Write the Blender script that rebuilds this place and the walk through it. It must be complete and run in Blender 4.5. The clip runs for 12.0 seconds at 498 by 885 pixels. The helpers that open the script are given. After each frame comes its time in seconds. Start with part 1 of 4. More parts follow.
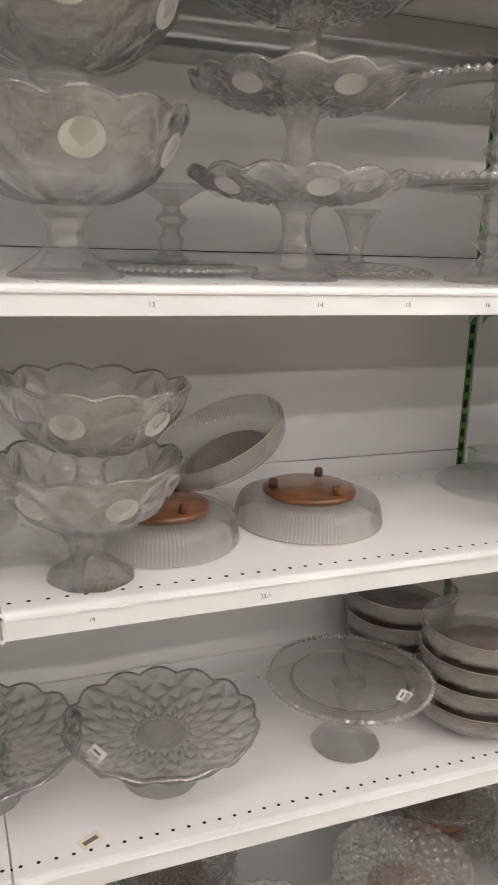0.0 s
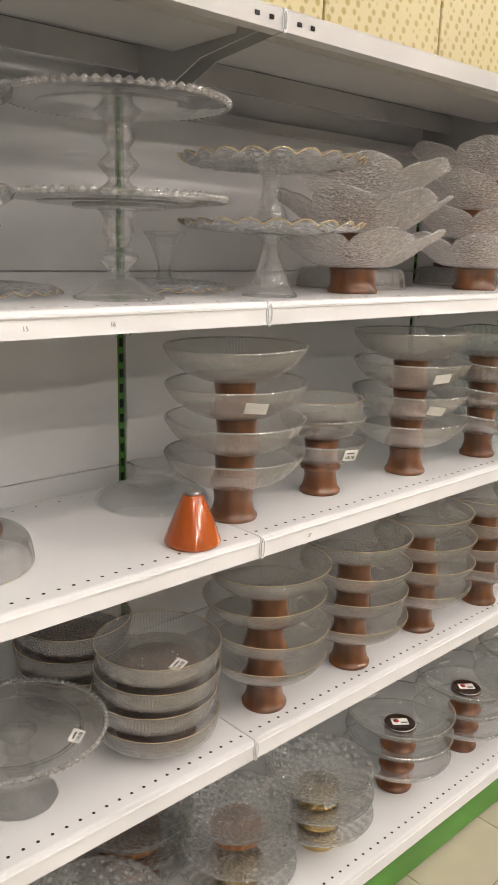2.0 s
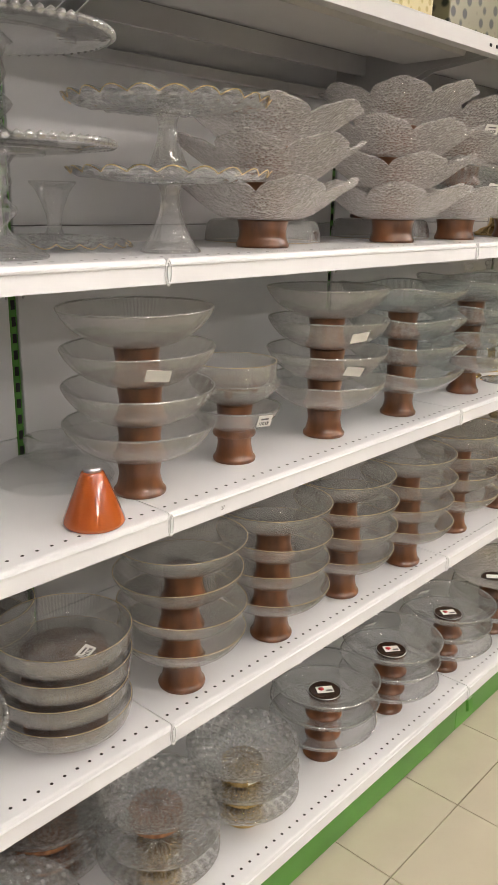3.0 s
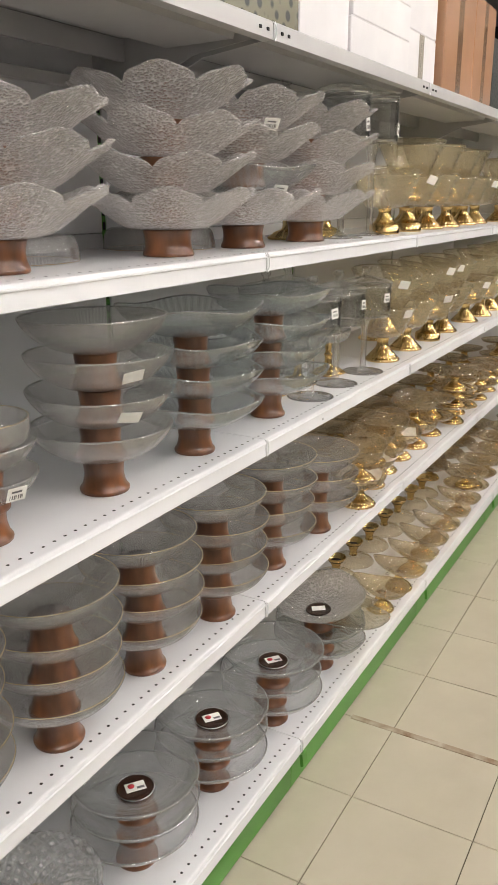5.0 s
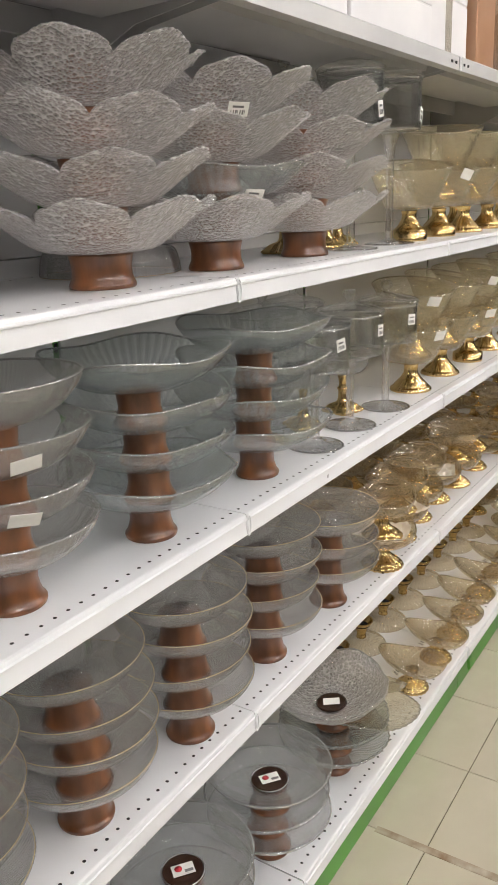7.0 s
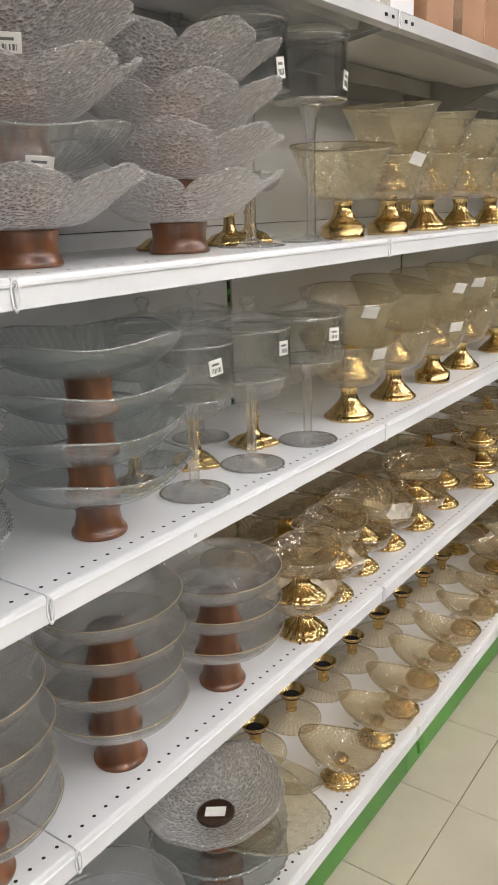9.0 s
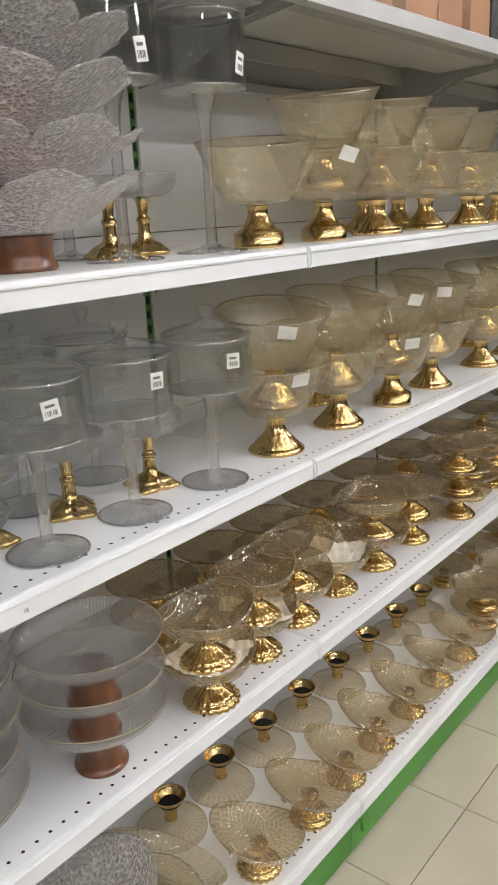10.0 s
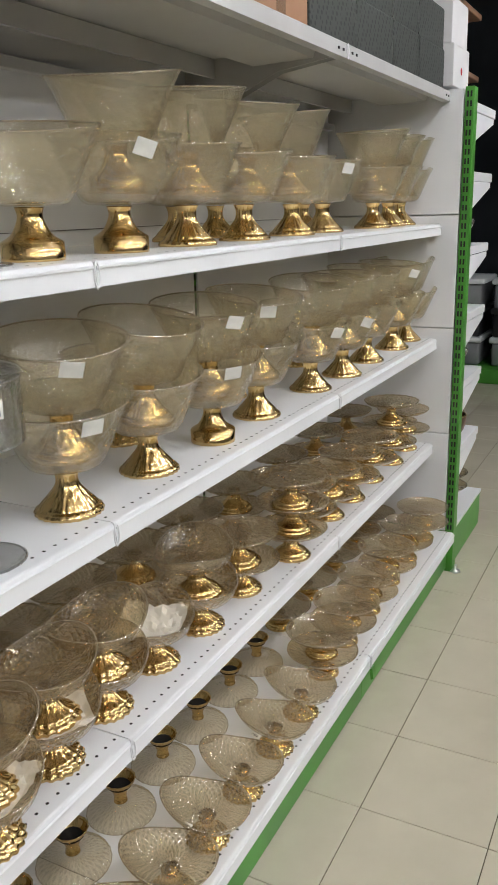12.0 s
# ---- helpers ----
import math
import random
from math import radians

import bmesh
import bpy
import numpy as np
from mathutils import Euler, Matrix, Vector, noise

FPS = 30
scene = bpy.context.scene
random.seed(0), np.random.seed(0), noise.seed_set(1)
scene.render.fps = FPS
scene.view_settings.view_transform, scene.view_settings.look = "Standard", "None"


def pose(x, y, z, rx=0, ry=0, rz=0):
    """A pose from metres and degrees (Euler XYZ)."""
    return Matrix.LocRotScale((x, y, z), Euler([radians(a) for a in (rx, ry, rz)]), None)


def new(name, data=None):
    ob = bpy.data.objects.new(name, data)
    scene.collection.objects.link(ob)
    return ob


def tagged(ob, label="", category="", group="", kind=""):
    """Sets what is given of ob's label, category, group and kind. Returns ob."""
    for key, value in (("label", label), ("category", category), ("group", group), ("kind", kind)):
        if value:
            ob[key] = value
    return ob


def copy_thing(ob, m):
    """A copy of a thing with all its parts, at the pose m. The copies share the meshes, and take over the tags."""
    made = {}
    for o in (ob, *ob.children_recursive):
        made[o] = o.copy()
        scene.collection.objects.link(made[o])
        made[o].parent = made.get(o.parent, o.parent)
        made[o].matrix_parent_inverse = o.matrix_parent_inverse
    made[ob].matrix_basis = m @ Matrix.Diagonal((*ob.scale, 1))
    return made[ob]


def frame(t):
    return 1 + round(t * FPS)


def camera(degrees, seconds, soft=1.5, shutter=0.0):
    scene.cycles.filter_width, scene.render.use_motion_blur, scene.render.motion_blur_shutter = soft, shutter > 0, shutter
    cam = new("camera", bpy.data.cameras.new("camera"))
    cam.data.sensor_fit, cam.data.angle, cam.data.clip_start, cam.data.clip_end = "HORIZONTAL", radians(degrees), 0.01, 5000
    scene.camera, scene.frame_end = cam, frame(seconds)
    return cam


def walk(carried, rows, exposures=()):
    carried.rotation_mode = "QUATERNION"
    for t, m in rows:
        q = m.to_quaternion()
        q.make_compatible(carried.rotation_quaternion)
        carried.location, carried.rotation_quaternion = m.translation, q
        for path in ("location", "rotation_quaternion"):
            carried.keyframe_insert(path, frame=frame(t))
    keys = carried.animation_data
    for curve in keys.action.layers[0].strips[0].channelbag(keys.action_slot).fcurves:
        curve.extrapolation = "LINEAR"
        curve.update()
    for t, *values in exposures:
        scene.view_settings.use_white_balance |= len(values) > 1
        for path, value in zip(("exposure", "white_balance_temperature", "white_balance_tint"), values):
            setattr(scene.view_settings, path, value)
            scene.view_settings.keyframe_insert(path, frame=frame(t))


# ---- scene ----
cam = camera(34.44, 12.0, soft=1.1)
# seconds, x, y, z, yaw, pitch, roll
PATH = [
    (0.0, -0.057, -0.977, 1.403, -21.16, -14.28, -1.85),
    (0.5, -0.030, -0.985, 1.415, -25.46, -13.96, -1.70),
    (1.0, 0.013, -0.982, 1.431, -30.82, -13.61, -1.41),
    (1.5, 0.029, -0.982, 1.434, -38.49, -13.04, -1.52),
    (2.0, 0.062, -0.965, 1.429, -42.74, -13.60, -1.44),
    (2.5, 0.096, -0.945, 1.421, -45.61, -15.51, -1.31),
    (3.0, 0.162, -0.923, 1.427, -47.88, -16.64, -1.05),
    (3.5, 0.294, -0.905, 1.429, -49.13, -17.44, 0.01),
    (3.7, 0.341, -0.893, 1.432, -51.02, -17.58, 0.34),
    (5.3, 0.487, -0.808, 1.455, -61.39, -16.78, 0.10),
    (5.5, 0.509, -0.793, 1.456, -61.69, -16.76, 0.13),
    (6.0, 0.585, -0.715, 1.459, -62.56, -16.46, 0.73),
    (6.5, 0.699, -0.705, 1.455, -61.41, -16.40, 1.70),
    (6.7, 0.785, -0.716, 1.465, -59.52, -16.64, 1.97),
    (8.5, 1.233, -0.795, 1.421, -54.03, -16.75, 2.53),
    (9.0, 1.379, -0.785, 1.412, -54.69, -16.17, 1.84),
    (9.5, 1.545, -0.855, 1.406, -52.68, -15.44, 2.88),
    (10.0, 1.742, -0.872, 1.414, -51.35, -16.14, 2.80),
    (10.5, 1.810, -0.890, 1.405, -52.30, -15.16, 3.22),
    (11.0, 1.896, -0.885, 1.394, -54.66, -14.31, 2.89),
    (11.5, 1.969, -0.852, 1.431, -59.31, -15.81, 2.51),
    (12.0, 2.032, -0.757, 1.410, -62.74, -16.14, 1.44),
]
EXPO, LAMP = 0.15, 56.0
walk(cam, [(t, pose(x, y, z, 90 + pitch, roll, yaw)) for t, x, y, z, yaw, pitch, roll in PATH],
     [(0.0, EXPO - 0.40, 6700, 13), (2.0, EXPO - 0.32, 6850, 13), (5.5, EXPO - 0.40, 6400, 12), (9.0, EXPO - 0.46, 6200, 11), (12.0, EXPO - 0.56, 5900, 9)])

# ---- light of the shop: ceiling tubes, closed room ----
world = bpy.data.worlds.new("shop_air")
world.use_nodes = True
scene.world = world
world.node_tree.nodes["Background"].inputs[0].default_value = (0.9, 0.95, 1.0, 1)
world.node_tree.nodes["Background"].inputs[1].default_value = 0.005
scene.cycles.transparent_max_bounces = 48

# ---- materials ----
def mat_base(name):
    m = bpy.data.materials.new(name)
    m.use_nodes = True
    nt = m.node_tree
    return m, nt, nt.nodes["Principled BSDF"], nt.nodes["Material Output"]


def noise_node(nt, scale, detail=4.0, stretch=None, coord="Object"):
    tc = nt.nodes.new("ShaderNodeTexCoord")
    n = nt.nodes.new("ShaderNodeTexNoise")
    n.inputs["Scale"].default_value, n.inputs["Detail"].default_value = scale, detail
    if stretch:
        mp = nt.nodes.new("ShaderNodeMapping")
        mp.inputs["Scale"].default_value = stretch
        nt.links.new(tc.outputs[coord], mp.inputs[0])
        nt.links.new(mp.outputs[0], n.inputs["Vector"])
    else:
        nt.links.new(tc.outputs[coord], n.inputs["Vector"])
    return n


def ramp(nt, src, c0, c1, p0=0.3, p1=0.7):
    r = nt.nodes.new("ShaderNodeValToRGB")
    r.color_ramp.elements[0].position, r.color_ramp.elements[1].position = p0, p1
    r.color_ramp.elements[0].color, r.color_ramp.elements[1].color = (*c0, 1), (*c1, 1)
    nt.links.new(src, r.inputs[0])
    return r


def bump_node(nt, src, strength, dist):
    b = nt.nodes.new("ShaderNodeBump")
    b.inputs["Strength"].default_value, b.inputs["Distance"].default_value = strength, dist
    nt.links.new(src, b.inputs["Height"])
    return b


def solid(name, c0, c1, rough=0.5, metal=0.0, scale=6.0, stretch=None, bump=0.1, bscale=200.0, bdist=0.0005, coat=0.0):
    """Surface with large soft variation and a fine grain."""
    m, nt, p, _ = mat_base(name)
    n = noise_node(nt, scale, 6, stretch)
    nt.links.new(ramp(nt, n.outputs["Fac"], c0, c1).outputs[0], p.inputs["Base Color"])
    p.inputs["Roughness"].default_value, p.inputs["Metallic"].default_value = rough, metal
    p.inputs["Coat Weight"].default_value = coat
    if bump:
        g = noise_node(nt, bscale, 3, stretch)
        nt.links.new(bump_node(nt, g.outputs["Fac"], bump, bdist).outputs[0], p.inputs["Normal"])
    return m


def math_node(nt, op, a, c=None):
    n = nt.nodes.new("ShaderNodeMath")
    n.operation = op
    for k, v in ((0, a), (1, c)):
        if v is None:
            continue
        if isinstance(v, (int, float)):
            n.inputs[k].default_value = v
        else:
            nt.links.new(v, n.inputs[k])
    return n.outputs[0]


def relief(nt, pattern, scale):
    """Height, 0 to 1, of the pressed pattern of a turned glass."""
    tc = nt.nodes.new("ShaderNodeTexCoord")
    obj = tc.outputs["Object"]
    if pattern in ("ribs", "diamond"):
        g = nt.nodes.new("ShaderNodeTexGradient")
        g.gradient_type = "RADIAL"
        nt.links.new(obj, g.inputs["Vector"])
        ang = math_node(nt, "MULTIPLY", g.outputs["Fac"], scale)
        if pattern == "ribs":
            return math_node(nt, "PINGPONG", ang, 0.5), 2.0
        sp = nt.nodes.new("ShaderNodeSeparateXYZ")
        nt.links.new(obj, sp.inputs[0])
        rad = math_node(nt, "SQRT", math_node(nt, "ADD", math_node(nt, "MULTIPLY", sp.outputs[0], sp.outputs[0]), math_node(nt, "MULTIPLY", sp.outputs[1], sp.outputs[1])))
        run = math_node(nt, "MULTIPLY", math_node(nt, "ADD", rad, sp.outputs[2]), scale * 1.35)
        d1 = math_node(nt, "PINGPONG", math_node(nt, "ADD", ang, run), 0.5)
        d2 = math_node(nt, "PINGPONG", math_node(nt, "SUBTRACT", ang, run), 0.5)
        return math_node(nt, "MINIMUM", d1, d2), 2.5
    if pattern == "hammer":
        v = nt.nodes.new("ShaderNodeTexVoronoi")
        v.inputs["Scale"].default_value = scale
        nt.links.new(obj, v.inputs["Vector"])
        return v.outputs["Distance"], 1.2
    v = nt.nodes.new("ShaderNodeTexNoise")
    v.inputs["Scale"].default_value, v.inputs["Distortion"].default_value = scale, 1.5
    nt.links.new(obj, v.inputs["Vector"])
    return v.outputs["Fac"], 1.0


def glass(name, tint, haze=(0.0, 0.0), haze_col=(0.8, 0.8, 0.8), pattern=None, pscale=60.0, pdist=0.003, refract=0.0, rough=0.03, gloss=(0.06, 0.7), pstrength=1.0):
    """Table glass: clear and refracted passage, gloss that grows at grazing angles, frost and pressed relief."""
    m, nt, p, out = mat_base(name)
    nt.nodes.remove(p)
    L = nt.links.new
    normal = height = None
    if pattern:
        height, gain = relief(nt, pattern, pscale)
        normal = bump_node(nt, height, pstrength, pdist).outputs[0]
    tr = nt.nodes.new("ShaderNodeBsdfTransparent")
    tr.inputs[0].default_value = (*tint, 1)
    body = tr.outputs[0]
    if refract:
        gl = nt.nodes.new("ShaderNodeBsdfGlass")
        gl.inputs["Color"].default_value = (*[min(1, c * 1.02) for c in tint], 1)
        gl.inputs["Roughness"].default_value, gl.inputs["IOR"].default_value = rough, 1.45
        if normal:
            L(normal, gl.inputs["Normal"])
        mx = nt.nodes.new("ShaderNodeMixShader")
        mx.inputs[0].default_value = refract
        L(body, mx.inputs[1]); L(gl.outputs[0], mx.inputs[2])
        body = mx.outputs[0]
    if haze[1]:
        df = nt.nodes.new("ShaderNodeBsdfDiffuse")
        df.inputs[0].default_value = (*haze_col, 1)
        tl = nt.nodes.new("ShaderNodeBsdfTranslucent")
        tl.inputs[0].default_value = (*haze_col, 1)
        hx = nt.nodes.new("ShaderNodeMixShader")
        hx.inputs[0].default_value = 0.55
        L(df.outputs[0], hx.inputs[1]); L(tl.outputs[0], hx.inputs[2])
        src, gain = (height, gain) if pattern else (noise_node(nt, 9.0, 3).outputs["Fac"], 1.0)
        hr = nt.nodes.new("ShaderNodeMapRange")
        hr.inputs["From Max"].default_value = 1.0 / gain
        hr.inputs["To Min"].default_value, hr.inputs["To Max"].default_value = haze
        L(src, hr.inputs["Value"])
        mx = nt.nodes.new("ShaderNodeMixShader")
        L(hr.outputs[0], mx.inputs[0]); L(body, mx.inputs[1]); L(hx.outputs[0], mx.inputs[2])
        body = mx.outputs[0]
    gs = nt.nodes.new("ShaderNodeBsdfGlossy")
    gs.inputs["Roughness"].default_value = rough
    fr = nt.nodes.new("ShaderNodeLayerWeight")
    if normal:
        L(normal, gs.inputs["Normal"]); L(normal, fr.inputs["Normal"])
    fm = nt.nodes.new("ShaderNodeMapRange")
    fm.inputs["To Min"].default_value, fm.inputs["To Max"].default_value = gloss
    L(math_node(nt, "POWER", fr.outputs["Facing"], 3.5), fm.inputs["Value"])
    mx = nt.nodes.new("ShaderNodeMixShader")
    L(fm.outputs[0], mx.inputs[0]); L(body, mx.inputs[1]); L(gs.outputs[0], mx.inputs[2])
    L(mx.outputs[0], out.inputs["Surface"])
    return m


def lamp_mat(name, col, strength):
    m, nt, p, out = mat_base(name)
    p.inputs["Emission Color"].default_value = (*col, 1)
    p.inputs["Emission Strength"].default_value = strength
    return m


M_SHELF = solid("white_powder_coat", (0.79, 0.80, 0.82), (0.86, 0.87, 0.88), 0.30, scale=3, bump=0.08, bscale=350)
M_PANEL = solid("grey_white_panel", (0.68, 0.69, 0.70), (0.75, 0.755, 0.765), 0.38, scale=2, bump=0.06, bscale=250)
# White shelf paint darkened to put the shade under shelves into the colour.
M_UNDER_SHADE = solid("white_shelf_shaded", (0.43, 0.43, 0.43), (0.51, 0.51, 0.50), 0.4, scale=4, bump=0.05)
M_GREEN = solid("green_powder_coat", (0.055, 0.22, 0.02), (0.08, 0.29, 0.035), 0.35, scale=5, bump=0.08)
M_DARK = solid("black_opening", (0.008, 0.008, 0.008), (0.014, 0.014, 0.014), 0.8, bump=0)
M_TILE = solid("cream_floor_tile", (0.52, 0.475, 0.36), (0.62, 0.57, 0.44), 0.22, scale=3.5, bump=0.05, bscale=40)
M_GROUT = solid("dark_grout", (0.10, 0.09, 0.06), (0.17, 0.14, 0.09), 0.9, scale=12)
M_SEAM = solid("brown_repair_grout", (0.20, 0.11, 0.05), (0.50, 0.44, 0.33), 0.9, scale=18, bump=0.4, bscale=90)
# Unseen walls and ceiling; their grey tones are set to limit bounce light.
M_WALL = solid("unseen_wall_tone", (0.30, 0.30, 0.29), (0.36, 0.36, 0.35), 0.7, scale=1.5)
M_CEIL = solid("unseen_ceiling_tone", (0.45, 0.45, 0.45), (0.5, 0.5, 0.5), 0.85, scale=2)
M_WOOD = solid("red_brown_acacia", (0.060, 0.020, 0.006), (0.25, 0.092, 0.030), 0.3, scale=22, stretch=(1, 1, 0.3), bump=0.1, bscale=90, coat=0.5)
M_DISC = solid("dark_lacquered_wood", (0.020, 0.009, 0.005), (0.045, 0.018, 0.009), 0.18, scale=30, coat=0.6)
M_CORK = solid("brown_wood_disc", (0.16, 0.06, 0.022), (0.38, 0.17, 0.07), 0.5, scale=40, stretch=(1, 4, 1), bump=0.3, bscale=120)
M_TERRA = solid("glazed_orange_terracotta", (0.34, 0.065, 0.012), (0.48, 0.115, 0.022), 0.12, scale=10, bump=0.04, coat=0.8)
M_GOLD = solid("polished_gold_plating", (0.60, 0.42, 0.17), (0.74, 0.56, 0.27), 0.16, metal=1.0, scale=20, bump=0.35, bscale=70, bdist=0.001)
M_GOLDR = solid("gold_leaf_rim", (0.62, 0.45, 0.2), (0.8, 0.6, 0.3), 0.3, metal=1.0, scale=30, bump=0)
M_TAG = solid("white_paper_tag", (0.72, 0.72, 0.68), (0.82, 0.82, 0.78), 0.6, scale=60, bump=0)
M_INK = solid("grey_print", (0.10, 0.10, 0.10), (0.16, 0.16, 0.16), 0.7, bump=0)
M_RED = solid("red_print", (0.5, 0.02, 0.03), (0.6, 0.04, 0.05), 0.6, bump=0)
M_PAPER = solid("crumpled_tissue", (0.70, 0.64, 0.52), (0.82, 0.77, 0.66), 0.8, scale=30, bump=0.6, bscale=50, bdist=0.004)
M_SILVER = solid("silver_cap", (0.5, 0.5, 0.5), (0.7, 0.7, 0.7), 0.3, metal=1.0, scale=60)
M_RIBBED = glass("ribbed_frosted_glass", (0.945, 0.945, 0.94), (0.13, 0.24), (0.93, 0.92, 0.90), "ribs", 120, 0.002, rough=0.16, gloss=(0.07, 0.7))
M_SMOOTH = glass("smooth_grey_glass", (0.93, 0.935, 0.935), (0.10, 0.18), (0.90, 0.91, 0.91), rough=0.06, gloss=(0.07, 0.75))
M_FLUTED = glass("fluted_grey_glass", (0.905, 0.925, 0.925), (0.05, 0.18), (0.86, 0.89, 0.89), "ribs", 56, 0.004, rough=0.12, gloss=(0.08, 0.7))
M_CLEAR = glass("clear_glass", (0.975, 0.98, 0.98), refract=0.2, rough=0.01, gloss=(0.06, 0.9))
M_CRYSTAL = glass("cut_crystal", (1.0, 1.0, 0.995), (0.0, 0.03), (0.95, 0.95, 0.93), refract=0.6, rough=0.0, gloss=(0.12, 0.9))
M_PLAINC = glass("pressed_clear_glass", (0.985, 0.985, 0.985), (0.0, 0.03), (0.95, 0.95, 0.95), "noise", 18, 0.002, refract=0.3, rough=0.01, gloss=(0.14, 0.9), pstrength=0.3)
M_RADIAL = glass("radially_cut_glass", (0.97, 0.975, 0.975), (0.0, 0.30), (0.95, 0.95, 0.95), "diamond", 22, 0.006, refract=0.3, rough=0.03, gloss=(0.10, 0.85))
M_HAMMER = glass("hammered_glass", (0.975, 0.96, 0.95), (0.10, 0.50), (1.0, 0.985, 0.98), "hammer", 180, 0.008, rough=0.12, gloss=(0.12, 0.8))
M_AMBER = glass("amber_lustre_glass", (0.94, 0.91, 0.82), (0.03, 0.24), (0.84, 0.77, 0.60), "noise", 45, 0.005, rough=0.08, gloss=(0.10, 0.75))
M_AMBERD = glass("diamond_amber_glass", (0.92, 0.86, 0.73), (0.06, 0.26), (0.82, 0.71, 0.51), "diamond", 34, 0.0025, rough=0.03, gloss=(0.14, 0.85))
M_SPOT = glass("frosted_white_oval", (0.95, 0.95, 0.95), (0.6, 0.75), (0.95, 0.94, 0.91), rough=0.3)
M_RIM = glass("bright_glass_rim", (0.85, 0.86, 0.86), (0.15, 0.3), (0.96, 0.95, 0.93), rough=0.08, gloss=(0.35, 0.9))
M_RIMA = glass("bright_amber_rim", (0.85, 0.75, 0.55), (0.15, 0.3), (0.93, 0.82, 0.58), rough=0.08, gloss=(0.35, 0.9))
M_CARD = solid("brown_cardboard", (0.36, 0.19, 0.10), (0.46, 0.26, 0.15), 0.35, scale=5, coat=0.3)
M_WBOX = solid("white_carton", (0.70, 0.69, 0.70), (0.80, 0.79, 0.79), 0.5, scale=5)
M_YBOX = None
M_TAPE = glass("clear_packing_tape", (0.95, 0.93, 0.88), (0.05, 0.12), rough=0.06)
M_BINW = solid("white_plastic", (0.7, 0.71, 0.73), (0.78, 0.79, 0.8), 0.4)
M_BING = solid("grey_plastic", (0.16, 0.16, 0.17), (0.22, 0.22, 0.23), 0.45)
M_BINK = solid("black_plastic", (0.015, 0.015, 0.017), (0.025, 0.025, 0.027), 0.4)
M_WINDOW = solid("dark_window_glass", (0.012, 0.014, 0.016), (0.03, 0.033, 0.036), 0.08, scale=1.0, bump=0)
M_BULB = lamp_mat("lamp_bulb", (1.0, 0.95, 0.88), 190.0)
M_LAMP = lamp_mat("lamp_tube", (1.0, 0.94, 0.89), LAMP)


def pattern_mat(name, c0, c1, scale, rough=0.4):
    """Printed lattice on a carton."""
    m, nt, p, _ = mat_base(name)
    tc = nt.nodes.new("ShaderNodeTexCoord")
    mp = nt.nodes.new("ShaderNodeMapping")
    mp.inputs["Rotation"].default_value = (0.785, 0.785, 0.785)
    v = nt.nodes.new("ShaderNodeTexVoronoi")
    v.inputs["Scale"].default_value, v.inputs["Randomness"].default_value = scale, 0.15
    nt.links.new(tc.outputs["Object"], mp.inputs[0])
    nt.links.new(mp.outputs[0], v.inputs["Vector"])
    nt.links.new(ramp(nt, v.outputs["Distance"], c0, c1, 0.28, 0.42).outputs[0], p.inputs["Base Color"])
    p.inputs["Roughness"].default_value = rough
    return m


M_YBOX = pattern_mat("yellow_patterned_carton", (0.34, 0.27, 0.09), (0.50, 0.43, 0.23), 60)
M_KBOX = pattern_mat("black_lattice_carton", (0.005, 0.006, 0.005), (0.038, 0.042, 0.036), 70, 0.6)
M_FBOX = pattern_mat("dark_floral_carton", (0.012, 0.018, 0.014), (0.16, 0.15, 0.09), 34, 0.3)


# ---- mesh helpers ----
def link_mesh(name, bm, material, parent=None, label="", smooth=True):
    me = bpy.data.meshes.new(name)
    bm.normal_update()
    bm.to_mesh(me)
    bm.free()
    if smooth:
        for p in me.polygons:
            p.use_smooth = True
    me.materials.append(material)
    ob = new(name, me)
    if parent:
        ob.parent = parent
    if label:
        ob["label"] = label
    return ob


def part(name, bm, material, parent, label="", smooth=True):
    return link_mesh(name, bm, material, parent, label, smooth)


def thing(name, label, category, group=""):
    return tagged(new(name), label, category, group)


def box(x0, x1, y0, y1, z0, z1, bevel=0.0, bm=None):
    own = bm is None
    bm = bm or bmesh.new()
    geo = bmesh.ops.create_cube(bm, size=1, matrix=Matrix.Translation(((x0 + x1) / 2, (y0 + y1) / 2, (z0 + z1) / 2)) @ Matrix.Diagonal((x1 - x0, y1 - y0, z1 - z0, 1)))
    if bevel:
        edges = list({e for v in geo["verts"] for e in v.link_edges})
        bmesh.ops.bevel(bm, geom=edges, offset=bevel, segments=2, profile=0.5, affect="EDGES")
    return bm


def prism(poly, x0, x1, axis="x"):
    """Extrudes a closed outline of (a, b) pairs along an axis."""
    bm = bmesh.new()
    put = {"x": lambda s, a, b: (s, a, b), "y": lambda s, a, b: (a, s, b), "z": lambda s, a, b: (a, b, s)}[axis]
    lo = [bm.verts.new(put(x0, a, b)) for a, b in poly]
    hi = [bm.verts.new(put(x1, a, b)) for a, b in poly]
    n = len(poly)
    for i in range(n):
        bm.faces.new((lo[i], lo[(i + 1) % n], hi[(i + 1) % n], hi[i]))
    bm.faces.new(lo[::-1]); bm.faces.new(hi)
    bmesh.ops.recalc_face_normals(bm, faces=bm.faces)
    return bm


